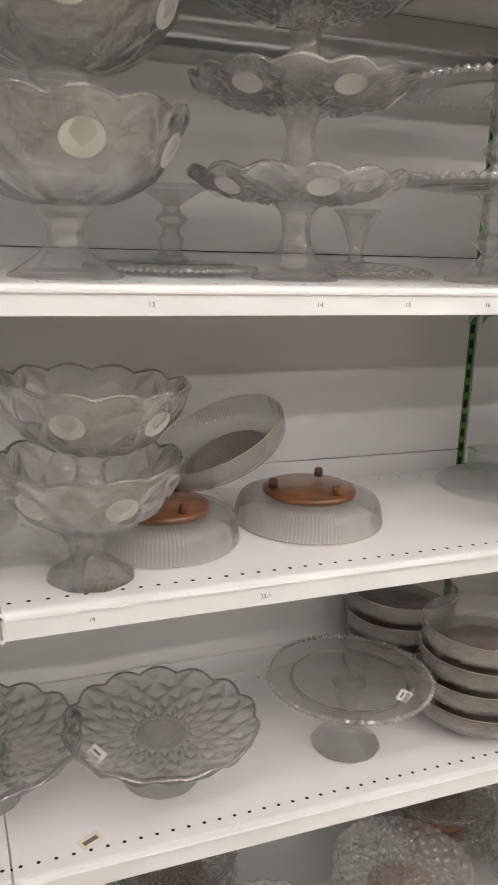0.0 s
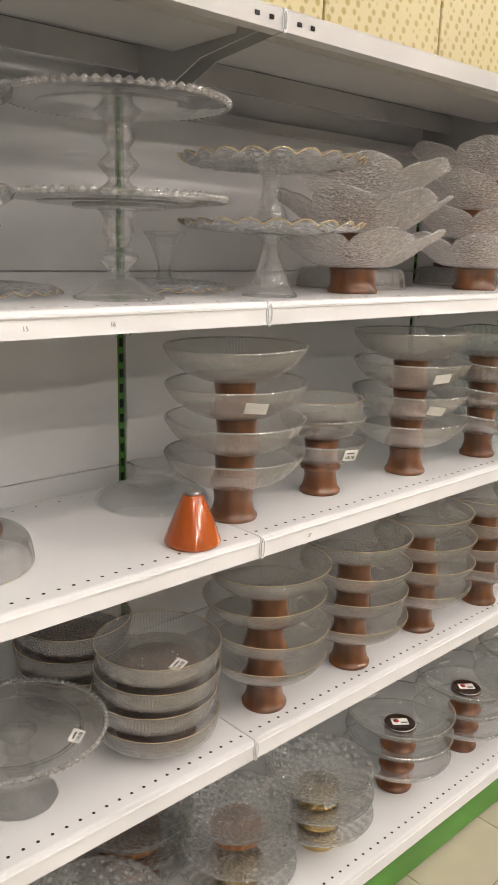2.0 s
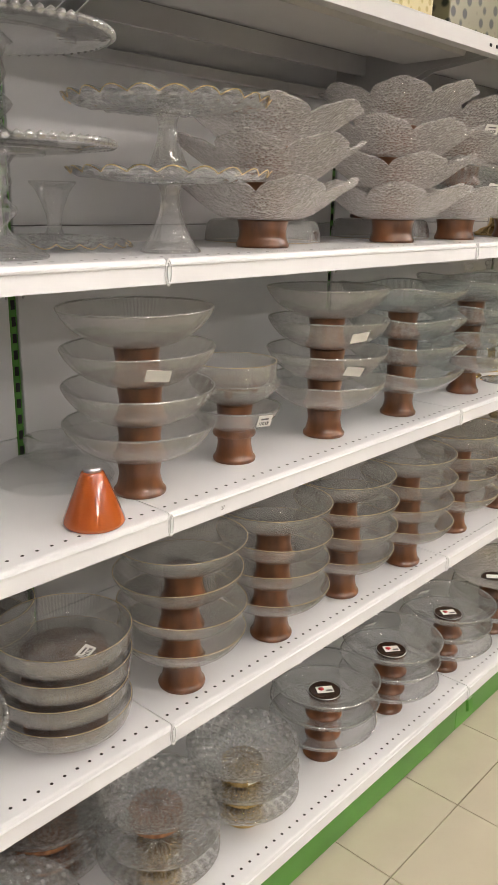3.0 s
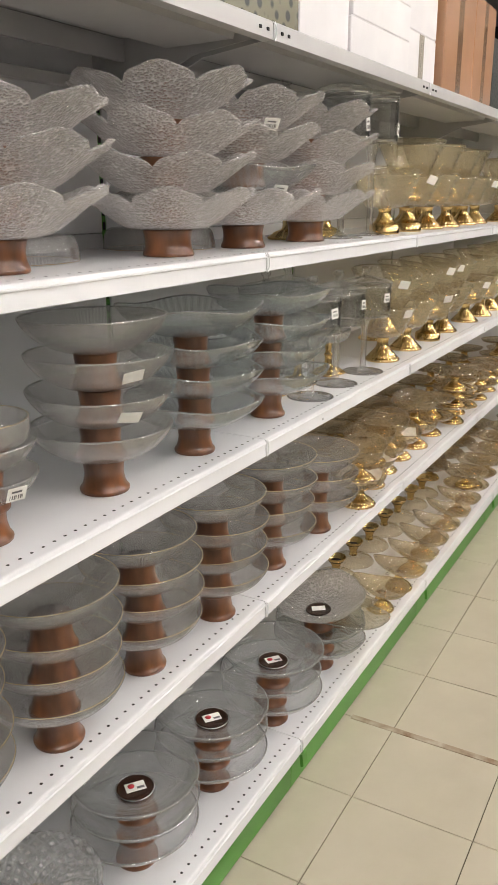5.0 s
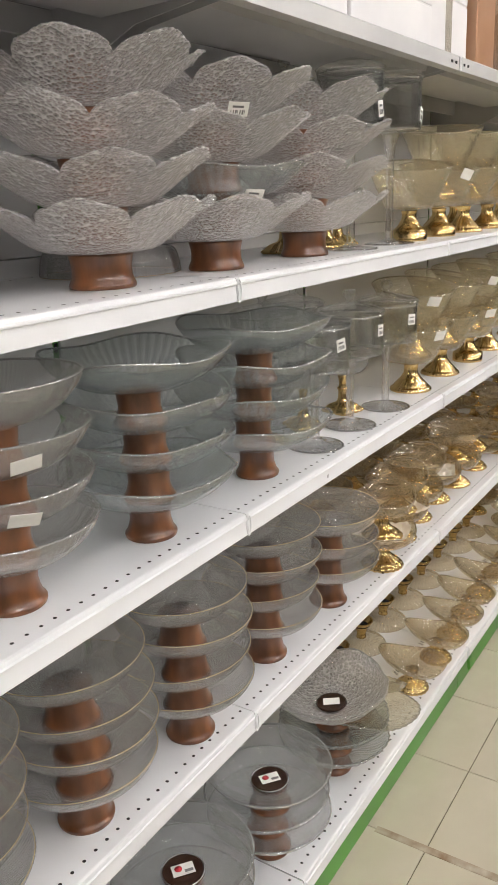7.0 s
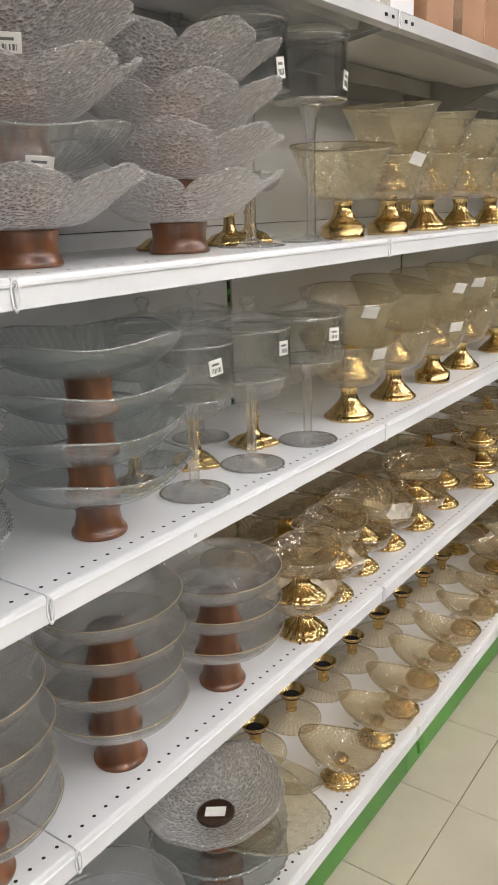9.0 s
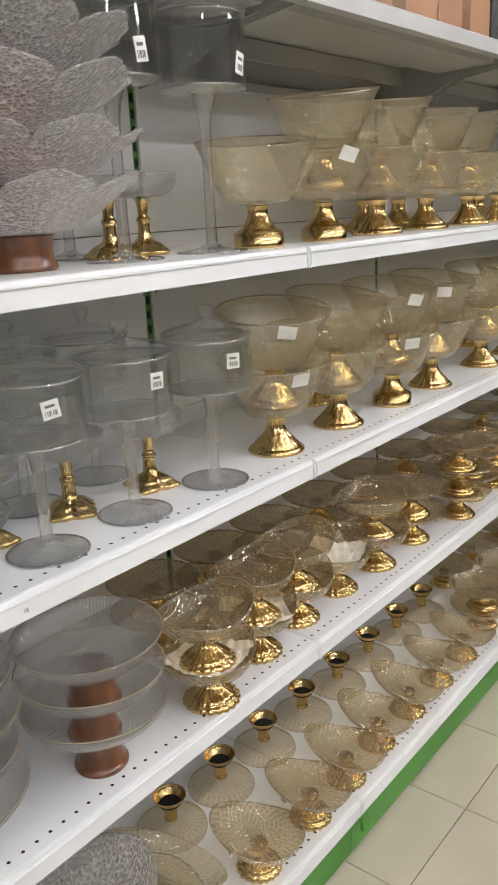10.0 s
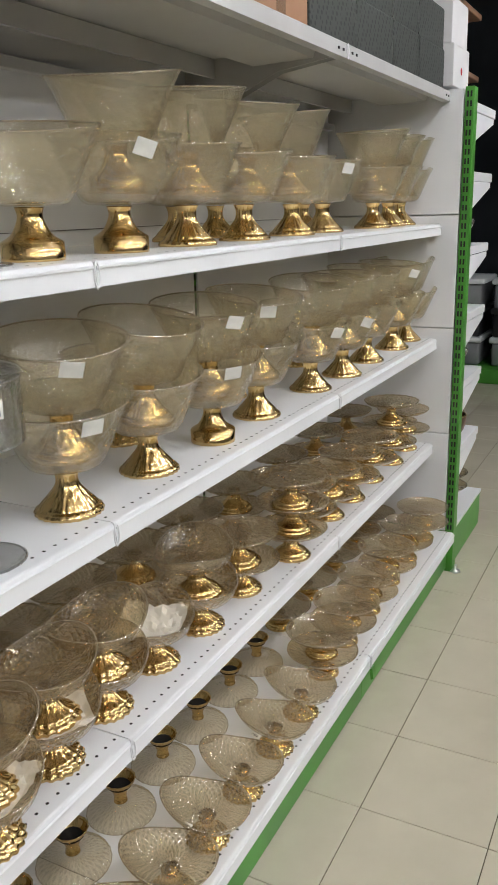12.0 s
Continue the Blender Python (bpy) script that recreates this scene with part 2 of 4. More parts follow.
def lathe(profile, seg=48, mod=None, bm=None):
    """Turns (r, z) pairs round z; mod(angle, r, z, share) gives the moved (r, z). Ends on the axis are closed."""
    bm = bm or bmesh.new()
    rings, n = [], len(profile)
    for k, (r, z) in enumerate(profile):
        if r < 1e-6:
            rings.append([bm.verts.new((0, 0, z))])
            continue
        ring = []
        for i in range(seg):
            a = 2 * math.pi * i / seg
            rr, zz = mod(a, r, z, k / (n - 1)) if mod else (r, z)
            ring.append(bm.verts.new((rr * math.cos(a), rr * math.sin(a), zz)))
        rings.append(ring)
    for p, q in zip(rings, rings[1:]):
        for i in range(seg):
            j = (i + 1) % seg
            if len(p) == 1 and len(q) > 1:
                bm.faces.new((p[0], q[i], q[j]))
            elif len(q) == 1 and len(p) > 1:
                bm.faces.new((p[i], q[0], p[j]))
            elif len(p) > 1:
                bm.faces.new((p[i], q[i], q[j], p[j]))
    bmesh.ops.recalc_face_normals(bm, faces=bm.faces)
    return bm


def curve_pts(pts, steps=4):
    """Smooth run through (r, z) pairs."""
    res = []
    P = [pts[0]] + list(pts) + [pts[-1]]
    for i in range(1, len(P) - 2):
        for s in range(steps):
            t = s / steps
            res.append(tuple(0.5 * (2 * P[i][c] + (P[i + 1][c] - P[i - 1][c]) * t + (2 * P[i - 1][c] - 5 * P[i][c] + 4 * P[i + 1][c] - P[i + 2][c]) * t * t
                             + (3 * P[i][c] - P[i - 1][c] - 3 * P[i + 1][c] + P[i + 2][c]) * t ** 3) for c in (0, 1)))
    res.append(tuple(pts[-1]))
    return res


def shell(outer, wall):
    """Closed bowl outline: up the outside, over the rim, down the inside."""
    inner = [(max(r - wall, 0.0), z + wall) for r, z in outer]
    inner[-1] = (outer[-1][0] - wall, outer[-1][1])
    top = ((outer[-1][0] - wall / 2), outer[-1][1] + wall * 0.4)
    return [(0, outer[0][1])] + outer + [top] + inner[::-1] + [(0, inner[0][1])]


def ribs(count, depth):
    return lambda a, r, z, s: (r * (1 + depth * math.cos(count * a)), z)


def ring_of(radius, z, tube, seg=64, tseg=6, mod=None):
    bm = bmesh.new()
    rows = []
    for i in range(seg):
        a = 2 * math.pi * i / seg
        rr, zz = mod(a, radius, z, 1.0) if mod else (radius, z)
        rows.append([bm.verts.new(((rr + tube * math.cos(b)) * math.cos(a), (rr + tube * math.cos(b)) * math.sin(a), zz + tube * math.sin(b)))
                     for b in (2 * math.pi * k / tseg for k in range(tseg))])
    for i in range(seg):
        p, q = rows[i], rows[(i + 1) % seg]
        for k in range(tseg):
            bm.faces.new((p[k], q[k], q[(k + 1) % tseg], p[(k + 1) % tseg]))
    bmesh.ops.recalc_face_normals(bm, faces=bm.faces)
    return bm


def beads(radius, z, size, count):
    bm = bmesh.new()
    for i in range(count):
        a = 2 * math.pi * i / count
        bmesh.ops.create_icosphere(bm, subdivisions=1, radius=size, matrix=Matrix.Translation((radius * math.cos(a), radius * math.sin(a), z)))
    return bm


def tag_on(parent, ang, r, z, lean=10, w=0.034, h=0.024, spin=0, barcode=True):
    """Paper price tag on the outside of a turned thing."""
    bm = box(-w / 2, w / 2, -0.0004, 0.0004, -h / 2, h / 2)
    tag = part("price_tag", bm, M_TAG, parent, "small white paper price tag", False)
    a = radians(ang)
    tag.matrix_basis = Matrix.Translation((r * math.cos(a), r * math.sin(a), z)) @ pose(0, 0, 0, 0, 0, ang + 90) @ pose(0, 0, 0, lean, spin, 0)
    if barcode:
        ink = bmesh.new()
        for i in range(7):
            x = -w * 0.36 + i * w * 0.11
            box(x, x + w * (0.03 + 0.025 * (i % 3)), -0.0009, -0.0006, -h * 0.35, -h * 0.05, bm=ink)
        box(-w * 0.3, w * 0.25, -0.0009, -0.0006, h * 0.12, h * 0.26, bm=ink)
        tagged(part("barcode", ink, M_INK, tag, "", False), kind="stuff")
    return tag


# ---- large structure ----
S1, S2, S3, S4, S5 = 0.170, 0.524, 0.932, 1.344, 1.785
BAYS, DEPTH = range(-1, 5), 0.43
tagged(link_mesh("ceiling", box(-4, 12, -7.0, 5, 3.2, 3.3), M_CEIL), "unseen plain ceiling closing the room, toned for bounce light", "ceiling", kind="structure")
tagged(link_mesh("wall_south", box(-4, 12, -7.1, -7.0, 0, 3.2), M_WALL), "unseen plain wall closing the room, toned for bounce light", "wall", kind="structure")
tagged(link_mesh("wall_west", box(-4.1, -4, -7.0, 5, 0, 3.2), M_WALL), "unseen plain wall closing the room, toned for bounce light", "wall", kind="structure")
tagged(link_mesh("wall_north", box(-4, 12, 5, 5.1, 0, 3.2), M_WALL), "unseen plain wall closing the room, toned for bounce light", "wall", kind="structure")
tagged(link_mesh("floor", box(-4, 12, -7.0, 5, -0.1, -0.004), M_GROUT), "dark grout bed of the tiled floor", "floor", kind="structure")
wall_e = tagged(link_mesh("wall_east", box(10.0, 10.1, -7.0, 5, 0, 3.2), M_WINDOW, smooth=False), "dark glazed shop front", "wall", kind="structure")
for yy in (-6.0, -4.8, -3.6, -2.4, -1.2, 0.0, 1.2, 2.4, 3.6):
    part("mullion", box(9.96, 9.998, yy - 0.03, yy + 0.03, 0, 3.2, 0.004), M_BINK, wall_e)


def gondola_bay(i):
    """One bay: back panels, slotted uprights, brackets, base."""
    x0, x1 = i, i + 1
    bay = thing("shelving_bay", "white steel shop shelving bay with green slotted uprights", "shelving", "shelving bays")
    bay.location = (x0, 0, 0)
    k = 0
    for z0, z1 in ((0.17, 0.5685), (0.57, 0.9725), (0.974, 1.3765), (1.378, 1.785), (1.797, 2.2)):
        part("back_panel", box(0.010, 0.990, DEPTH, DEPTH + 0.02, z0, z1, 0.002), M_PANEL, bay, "", False)
    part("backing", box(0.0, 1.0, DEPTH + 0.022, DEPTH + 0.04, 0.0, 2.2), M_DARK, bay, "", False)
    post = part("upright", box(-0.008, 0.008, DEPTH + 0.004, DEPTH + 0.02, 0.0, 2.2, 0.001), M_GREEN, bay, "green slotted steel upright", False)
    slots = bmesh.new()
    for j in range(60):
        z = 0.2 + j * 0.032
        box(-0.004, 0.004, DEPTH + 0.0025, DEPTH + 0.005, z, z + 0.018, bm=slots)
    tagged(part("slotting", slots, M_DARK, post, "", False), kind="stuff")
    for z in (S2, S3, S4):
        for sx in (-0.020, 0.0165):
            poly = [(DEPTH - 0.005, z - 0.004), (0.05, z - 0.004), (0.05, z - 0.028), (0.28, z - 0.05), (DEPTH - 0.02, z - 0.085), (DEPTH - 0.005, z - 0.10)]
            part("bracket", prism(poly, sx, sx + 0.003), M_UNDER_SHADE, bay, "", False)
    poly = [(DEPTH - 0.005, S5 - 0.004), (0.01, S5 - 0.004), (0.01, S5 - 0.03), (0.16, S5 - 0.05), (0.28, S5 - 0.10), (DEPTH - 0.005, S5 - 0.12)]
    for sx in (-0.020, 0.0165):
        part("bracket", prism(poly, sx, sx + 0.003), M_UNDER_SHADE, bay, "", False)
    part("kick_plate", box(0.0, 1.0, -0.075, -0.065, 0.015, 0.128, 0.002), M_GREEN, bay, "green steel kick plate", False)
    return bay


def shelf(i, z, front, name, label):
    ob = thing(name, label, "shelf", "white metal shelves")
    ob.location = (i, 0, z)
    lip = 0.038
    poly = [(front + 0.006, 0), (front + 0.002, -0.0015), (front, -0.006), (front - 0.003, -lip), (front + 0.014, -lip), (front + 0.014, -lip + 0.002), (front + 0.001, -lip + 0.002),
            (front + 0.003, -0.007), (front + 0.006, -0.0025), (DEPTH - 0.006, -0.0025), (DEPTH - 0.006, 0)]
    part("deck", prism(poly, 0.0015, 0.9985), M_SHELF, ob, "", False)
    part("edge_bead", prism([(front - 0.001, -0.006), (front - 0.004, -0.008), (front - 0.004, -0.0105), (front - 0.001, -0.0125)], 0.002, 0.998), M_SHELF, ob, "", False)
    for yy in (0.10, 0.26):
        part("stiffener", prism([(yy, -0.003), (yy + 0.01, -0.02), (yy + 0.05, -0.02), (yy + 0.06, -0.003)], 0.03, 0.97), M_UNDER_SHADE, ob, "", False)
    holes = bmesh.new()
    for j in range(40):
        bmesh.ops.create_circle(holes, cap_ends=True, segments=8, radius=0.0031, matrix=Matrix.Translation((0.0125 + j * 0.025, front + 0.026, 0.0006)))
    for j in range(20):
        bmesh.ops.create_circle(holes, cap_ends=True, segments=8, radius=0.0020, matrix=Matrix.Translation((0.025 + j * 0.05, DEPTH - 0.035, 0.0006)))
    tagged(part("perforation", holes, M_DARK, ob, "row of small round punched holes", False), kind="stuff")
    clip = ring_of(0.014, 0, 0.0022, 20, 6)
    for v in clip.verts:
        v.co = Vector((v.co.x * 0.45, front - 0.004 + v.co.z * 0.7, v.co.y * 1.35 - 0.02))
    part("joint_clip", clip, M_SHELF, ob, "white wire joint clip")
    return ob


def top_shelf(i):
    ob = thing("top_shelf", "white metal top shelf seen from below", "shelf", "white metal shelves")
    ob.location = (i, 0, S5)
    poly = [(-0.01, 0), (-0.014, -0.004), (-0.016, -0.035), (0.006, -0.037), (0.006, -0.034), (-0.011, -0.032), (-0.009, -0.004), (0.34, -0.004), (0.34, 0)]
    # Deck, rib and rails carry the underside's shade in their darker colour.
    part("deck", prism(poly, 0.0015, 0.9985), M_UNDER_SHADE, ob, "", False)
    part("rib", prism([(0.05, -0.004), (0.06, -0.030), (0.22, -0.034), (0.225, -0.004)], 0.03, 0.97), M_UNDER_SHADE, ob, "", False)
    part("rear_beam", prism([(0.335, -0.006), (0.335, -0.05), (0.345, -0.05), (0.345, -0.006)], 0.02, 0.98), M_UNDER_SHADE, ob, "", False)
    # Added black strip: closes the rear gap to light and stands for its shade.
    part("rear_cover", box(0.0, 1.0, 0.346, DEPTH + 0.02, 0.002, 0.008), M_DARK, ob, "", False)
    part("rear_rail", box(0.02, 0.98, DEPTH - 0.03, DEPTH - 0.004, -0.105, -0.082, 0.002), M_UNDER_SHADE, ob, "", False)
    holes = bmesh.new()
    for x in (0.03, 0.06, 0.94, 0.97):
        box(x, x + 0.008, -0.0172, -0.014, -0.022, -0.016, bm=holes)
    tagged(part("slotting", holes, M_DARK, ob, "", False), kind="stuff")
    clip = ring_of(0.012, 0, 0.002, 20, 6)
    for v in clip.verts:
        v.co = Vector((v.co.x * 0.4, -0.018 + v.co.z * 0.7, v.co.y * 1.3 - 0.02))
    part("joint_clip", clip, M_SHELF, ob, "white wire joint clip")
    return ob


for i in BAYS:
    gondola_bay(i)
    for z in (S2, S3, S4):
        shelf(i, z, 0.0, "shelf", "white steel shelf with punched front edge")
    shelf(i, S1, -0.10, "base_shelf", "white steel base shelf above a green kick plate")
    top_shelf(i)
    if i > 0:
        tab = thing("green_tab", "green plastic tab at the base shelf joint", "tab", "green tabs")
        tab.location = (i, -0.104, 0.118)
        part("tab_body", prism([(-0.004, -0.018), (0.0, 0.016), (-0.008, 0.020), (-0.012, -0.012)], -0.014, 0.010), M_GREEN, tab, "", False)
# Flat black slab puts the shade below the kick plates into colour.
tagged(link_mesh("baseboard", box(-1, 5.0, -0.06, DEPTH + 0.04, 0.0, 0.012), M_DARK), "black slab standing for the shade under the shelving base", "baseboard", kind="structure")

# ---- end of the run: side panel, green post, end shelving ----
panel = tagged(new("wall_end"), "white steel side panel closing the shelving run", "panel", kind="structure")
for z0, z1 in ((0.17, 0.566), (0.57, 0.97), (0.974, 1.374), (1.378, 1.79)):
    part("panel_sheet", box(5.003, 5.018, -0.062, DEPTH + 0.03, z0, z1, 0.002), M_SHELF, panel, "", False)
post = thing("end_post", "tall green slotted steel post", "post")
part("post_body", box(5.0, 5.052, -0.098, -0.066, 0.0, 1.795, 0.003), M_GREEN, post, "", False)
slots = bmesh.new()
for j in range(52):
    for yy in (-0.090, -0.079):
        box(4.9985, 5.001, yy, yy + 0.006, 0.18 + j * 0.031, 0.18 + j * 0.031 + 0.019, bm=slots)
tagged(part("slotting", slots, M_DARK, post, "", False), kind="stuff")
part("foot", lathe([(0, 0), (0.02, 0), (0.02, 0.008), (0.006, 0.012), (0.006, 0.03), (0, 0.03)], 16), M_SILVER, post).location = (5.01, -0.11, 0)

endcap = thing("end_shelving", "green and white shelving unit at the end of the aisle", "shelving")
part("end_base", prism([(5.056, 0.03), (5.50, 0.03), (5.50, 0.17), (5.056, 0.17)], -0.095, 0.9, "y"), M_GREEN, endcap, "green steel base box", False)
part("end_deck", box(5.056, 5.52, -0.097, 0.9, 0.172, 0.186, 0.003), M_SHELF, endcap, "", False)
part("end_back", box(5.056, 5.066, -0.06, 0.9, 0.19, 1.79), M_PANEL, endcap, "", False)
for z in (0.47, 0.73, 0.985, 1.23, 1.49, 1.72):
    part("end_shelf", box(5.07, 5.41, -0.09, 0.9, z, z + 0.032, 0.003), M_SHELF, endcap, "", False)
    part("end_bracket", prism([(5.07, z - 0.10), (5.07, z - 0.002), (5.39, z - 0.002), (5.39, z - 0.02)], -0.088, -0.085, "y"), M_SHELF, endcap, "", False)

# ---- kinds of table ware ----
def make_wood_bowl(r, h, foot_h, foot_r, glass_mat, ribcount=90, rim_mat=None, depth=0.006, label="", mod=None, seg=None):
    """Footed glass bowl on a turned wooden foot."""
    ob = thing("footed_bowl", label, "bowl", "wood-footed glass bowls")
    f = foot_r
    prof = curve_pts([(f, 0.0), (f * 1.02, 0.006), (f * 0.90, 0.014), (f * 0.80, foot_h * 0.55), (f * 0.84, foot_h * 0.85), (f * 0.86, foot_h)], 4)
    part("wooden_foot", lathe([(0, 0)] + prof + [(0, foot_h)], 32), M_WOOD, ob, "turned red-brown wooden foot")
    out = curve_pts([(f * 0.7, foot_h + 0.001), (r * 0.52, foot_h + h * 0.13), (r * 0.78, foot_h + h * 0.42), (r * 0.93, foot_h + h * 0.74), (r, foot_h + h)], 4)
    body = part("glass_bowl", lathe(shell(out, 0.003), seg or ribcount * 2, mod or ribs(ribcount, depth)), glass_mat, ob)
    if rim_mat:
        part("rim", ring_of(r - 0.0015, foot_h + h + 0.0004, 0.0006, 72, 5), rim_mat, body, "thin gilt rim")
    else:
        part("rim", ring_of(r - 0.0015, foot_h + h, 0.0019, 144, 6, mod), M_RIM, body)
    return ob


def petal(count, sweep, lift):
    """Broad pointed petals with notches between them, a vein down each and a nibbled edge."""
    def f(a, r, z, s):
        k = min(1.0, max(0.0, (r - 0.06) / 0.10))
        u = abs(((count * a / (2 * math.pi)) % 1.0) - 0.5) * 2.0
        w = 0.86 * (1.0 - u ** 5) + 0.22 * (1.0 - u)
        vein = 0.0022 * k * math.exp(-(u / 0.10) ** 2)
        e = (0.010 * math.cos(84 * a) + 0.008 * math.cos(35 * a + 1)) * k ** 3
        return r * (1 + sweep * k * k * (w - 0.66) + e), z + lift * k * k * (w - 0.55) + 0.02 * k ** 3 * (0.5 - u) * (u < 0.5) - vein
    return f


def make_leaf_bowl(label):
    ob = thing("leaf_bowl", label, "bowl", "petal bowls on wooden feet")
    f = 0.05
    part("wooden_foot", lathe([(0, 0)] + curve_pts([(f, 0), (f * 1.03, 0.005), (f * 0.93, 0.018), (f * 0.92, 0.034), (f * 0.99, 0.050)], 4) + [(0, 0.05)], 32), M_WOOD, ob, "turned wooden foot")
    out = curve_pts([(0.040, 0.051), (0.082, 0.056), (0.114, 0.073), (0.142, 0.094), (0.168, 0.110)], 6)
    part("glass_bowl", lathe(shell(out, 0.004), 210, petal(7, 0.19, 0.020)), M_HAMMER, ob)
    return ob


def flute(count):
    def f(a, r, z, s):
        k = min(1.0, max(0.0, (r - 0.04) / 0.09))
        return r * (1 + 0.012 * k * math.cos(count * a) + 0.03 * k * math.cos(4 * a)), z + 0.005 * k * k * math.cos(4 * a)
    return f


def scallop(count, dr=0.025, dz=0.006, start=0.6, rmax=0.15):
    def f(a, r, z, s):
        k = min(1.0, max(0.0, (r / rmax - start) / (1 - start)))
        w = abs(math.cos(count * a / 2))
        return r * (1 + dr * k * (w - 0.5)), z + dz * k * w
    return f


def stem(points, mat, parent, name="stem", seg=32, mod=None):
    return part(name, lathe([(0, points[0][1])] + curve_pts(points, 4) + [(0, points[-1][1])], seg, mod), mat, parent)


def diamond_cut(a, run, count):
    """Height, 0 to 1, of a field of cut diamonds round a bowl."""
    pp = lambda v: abs((v % 1.0) - 0.5) * 2.0
    u = count * a / (2 * math.pi)
    return min(pp(u + run), pp(u - run))


def make_crystal_bowl(r, total, label):
    ob = thing("crystal_bowl", label, "bowl", "cut crystal footed bowls")
    fh = total * 0.45
    stem([(r * 0.47, 0), (r * 0.47, 0.004), (r * 0.36, 0.016), (r * 0.17, fh * 0.45), (r * 0.16, fh * 0.75), (r * 0.24, fh * 0.92), (r * 0.26, fh)], M_PLAINC, ob, "pedestal", 32, ribs(8, 0.02))
    h = total - fh
    out = curve_pts([(r * 0.28, fh + 0.001), (r * 0.54, fh + h * 0.13), (r * 0.78, fh + h * 0.42), (r * 0.92, fh + h * 0.74), (r, fh + h)], 5)
    sc = scallop(12, 0.05, 0.010, 0.7, r)
    def facets(a, rr, z, s):
        d = diamond_cut(a, (z - fh) / h * 1.6, 12) if s < 0.5 and rr > r * 0.3 else 0.0
        rr, z = sc(a, rr, z, s)
        return rr + d * r * 0.06, z
    bowl = part("glass_bowl", lathe(shell(curve_pts(out, 3), 0.004), 192, facets), M_CRYSTAL, ob)
    for i in range(6):
        a = i * 60 + 30
        bm = bmesh.new()
        bmesh.ops.create_circle(bm, cap_ends=True, segments=20, radius=r * 0.15)
        disc = part("frosted_oval", bm, M_SPOT, bowl, "frosted white oval", False)
        disc.matrix_basis = pose(0, 0, 0, 0, 0, a) @ pose(r * 0.895, 0, fh + h * 0.62, 0, -64, 0) @ Matrix.Diagonal((1, 1.15, 1, 1))
    part("rim", ring_of(r - 0.002, fh + h, 0.0028, 144, 6, sc), M_RIM, bowl)
    return ob


def make_cake_stand(r, total, style, label):
    ob = thing("cake_stand", label, "cake stand", "glass cake stands")
    if style == "crystal":
        fp = [(r * 0.40, 0), (r * 0.40, 0.004), (r * 0.28, 0.014), (r * 0.14, total * 0.4), (r * 0.15, total * 0.65), (r * 0.26, total * 0.78)]
        mat, cnt = M_CRYSTAL, 14
    elif style == "beaded":
        fp = [(r * 0.42, 0), (r * 0.42, 0.005), (r * 0.30, 0.016), (r * 0.14, total * 0.22), (r * 0.10, total * 0.30), (r * 0.19, total * 0.42), (r * 0.10, total * 0.54), (r * 0.15, total * 0.66), (r * 0.13, total * 0.80), (r * 0.22, total * 0.92)]
        mat, cnt = M_PLAINC, 0
    else:
        fp = [(r * 0.30, 0), (r * 0.30, 0.004), (r * 0.22, 0.02), (r * 0.12, total * 0.5), (r * 0.09, total * 0.75), (r * 0.14, total * 0.9)]
        mat, cnt = M_RADIAL, 22
    stem(fp, M_PLAINC, ob, "pedestal", 40, ribs(10, 0.012))
    z0 = fp[-1][1]
    if style == "beaded":
        out = curve_pts([(r * 0.2, z0), (r * 0.7, z0 + 0.002), (r * 0.74, z0 + 0.004), (r * 0.98, total - 0.004), (r, total)], 4)
    else:
        out = curve_pts([(r * 0.2, z0), (r * 0.6, z0 + (total - z0) * 0.25), (r * 0.88, z0 + (total - z0) * 0.6), (r, total)], 4)
    sc = scallop(cnt, 0.04, 0.010, 0.6, r) if cnt else None
    def swirl(a, rr, z, s):
        rr, z = sc(a, rr, z, s)
        return rr, z + 0.0018 * math.cos(cnt * (a + rr * 8))
    def cut(a, rr, z, s):
        d = diamond_cut(a, rr / r * 3.0, 18) if s < 0.5 and rr > r * 0.3 else 0.0
        rr, z = sc(a, rr, z, s)
        return rr, z - d * 0.008
    if style == "crystal":
        out = curve_pts(out, 4)
    plate = part("plate", lathe(shell(out, 0.004), 192 if cnt else 96, {"gilt": swirl, "crystal": cut}.get(style)), mat, ob)
    if style == "beaded":
        part("bead_rim", beads(r, total + 0.001, 0.0064, 72), M_RIM, plate, "rim of round glass beads")
    else:
        part("rim", ring_of(r - 0.002, total, 0.0010 if style == "gilt" else 0.0026, 132, 5, sc), M_GOLDR if style == "gilt" else M_RIM, plate, "gilt scalloped rim" if style == "gilt" else "")
    if style == "crystal" and total > 0.1:
        for i in range(6):
            bm = bmesh.new()
            bmesh.ops.create_circle(bm, cap_ends=True, segments=18, radius=r * 0.13)
            d = part("frosted_oval", bm, M_SPOT, plate, "frosted white oval", False)
            d.matrix_basis = pose(0, 0, 0, 0, 0, i * 60 + 20) @ pose(r * 0.83, 0, total - 0.017, 0, -40, 0) @ Matrix.Diagonal((0.8, 1.1, 1, 1))
    return ob


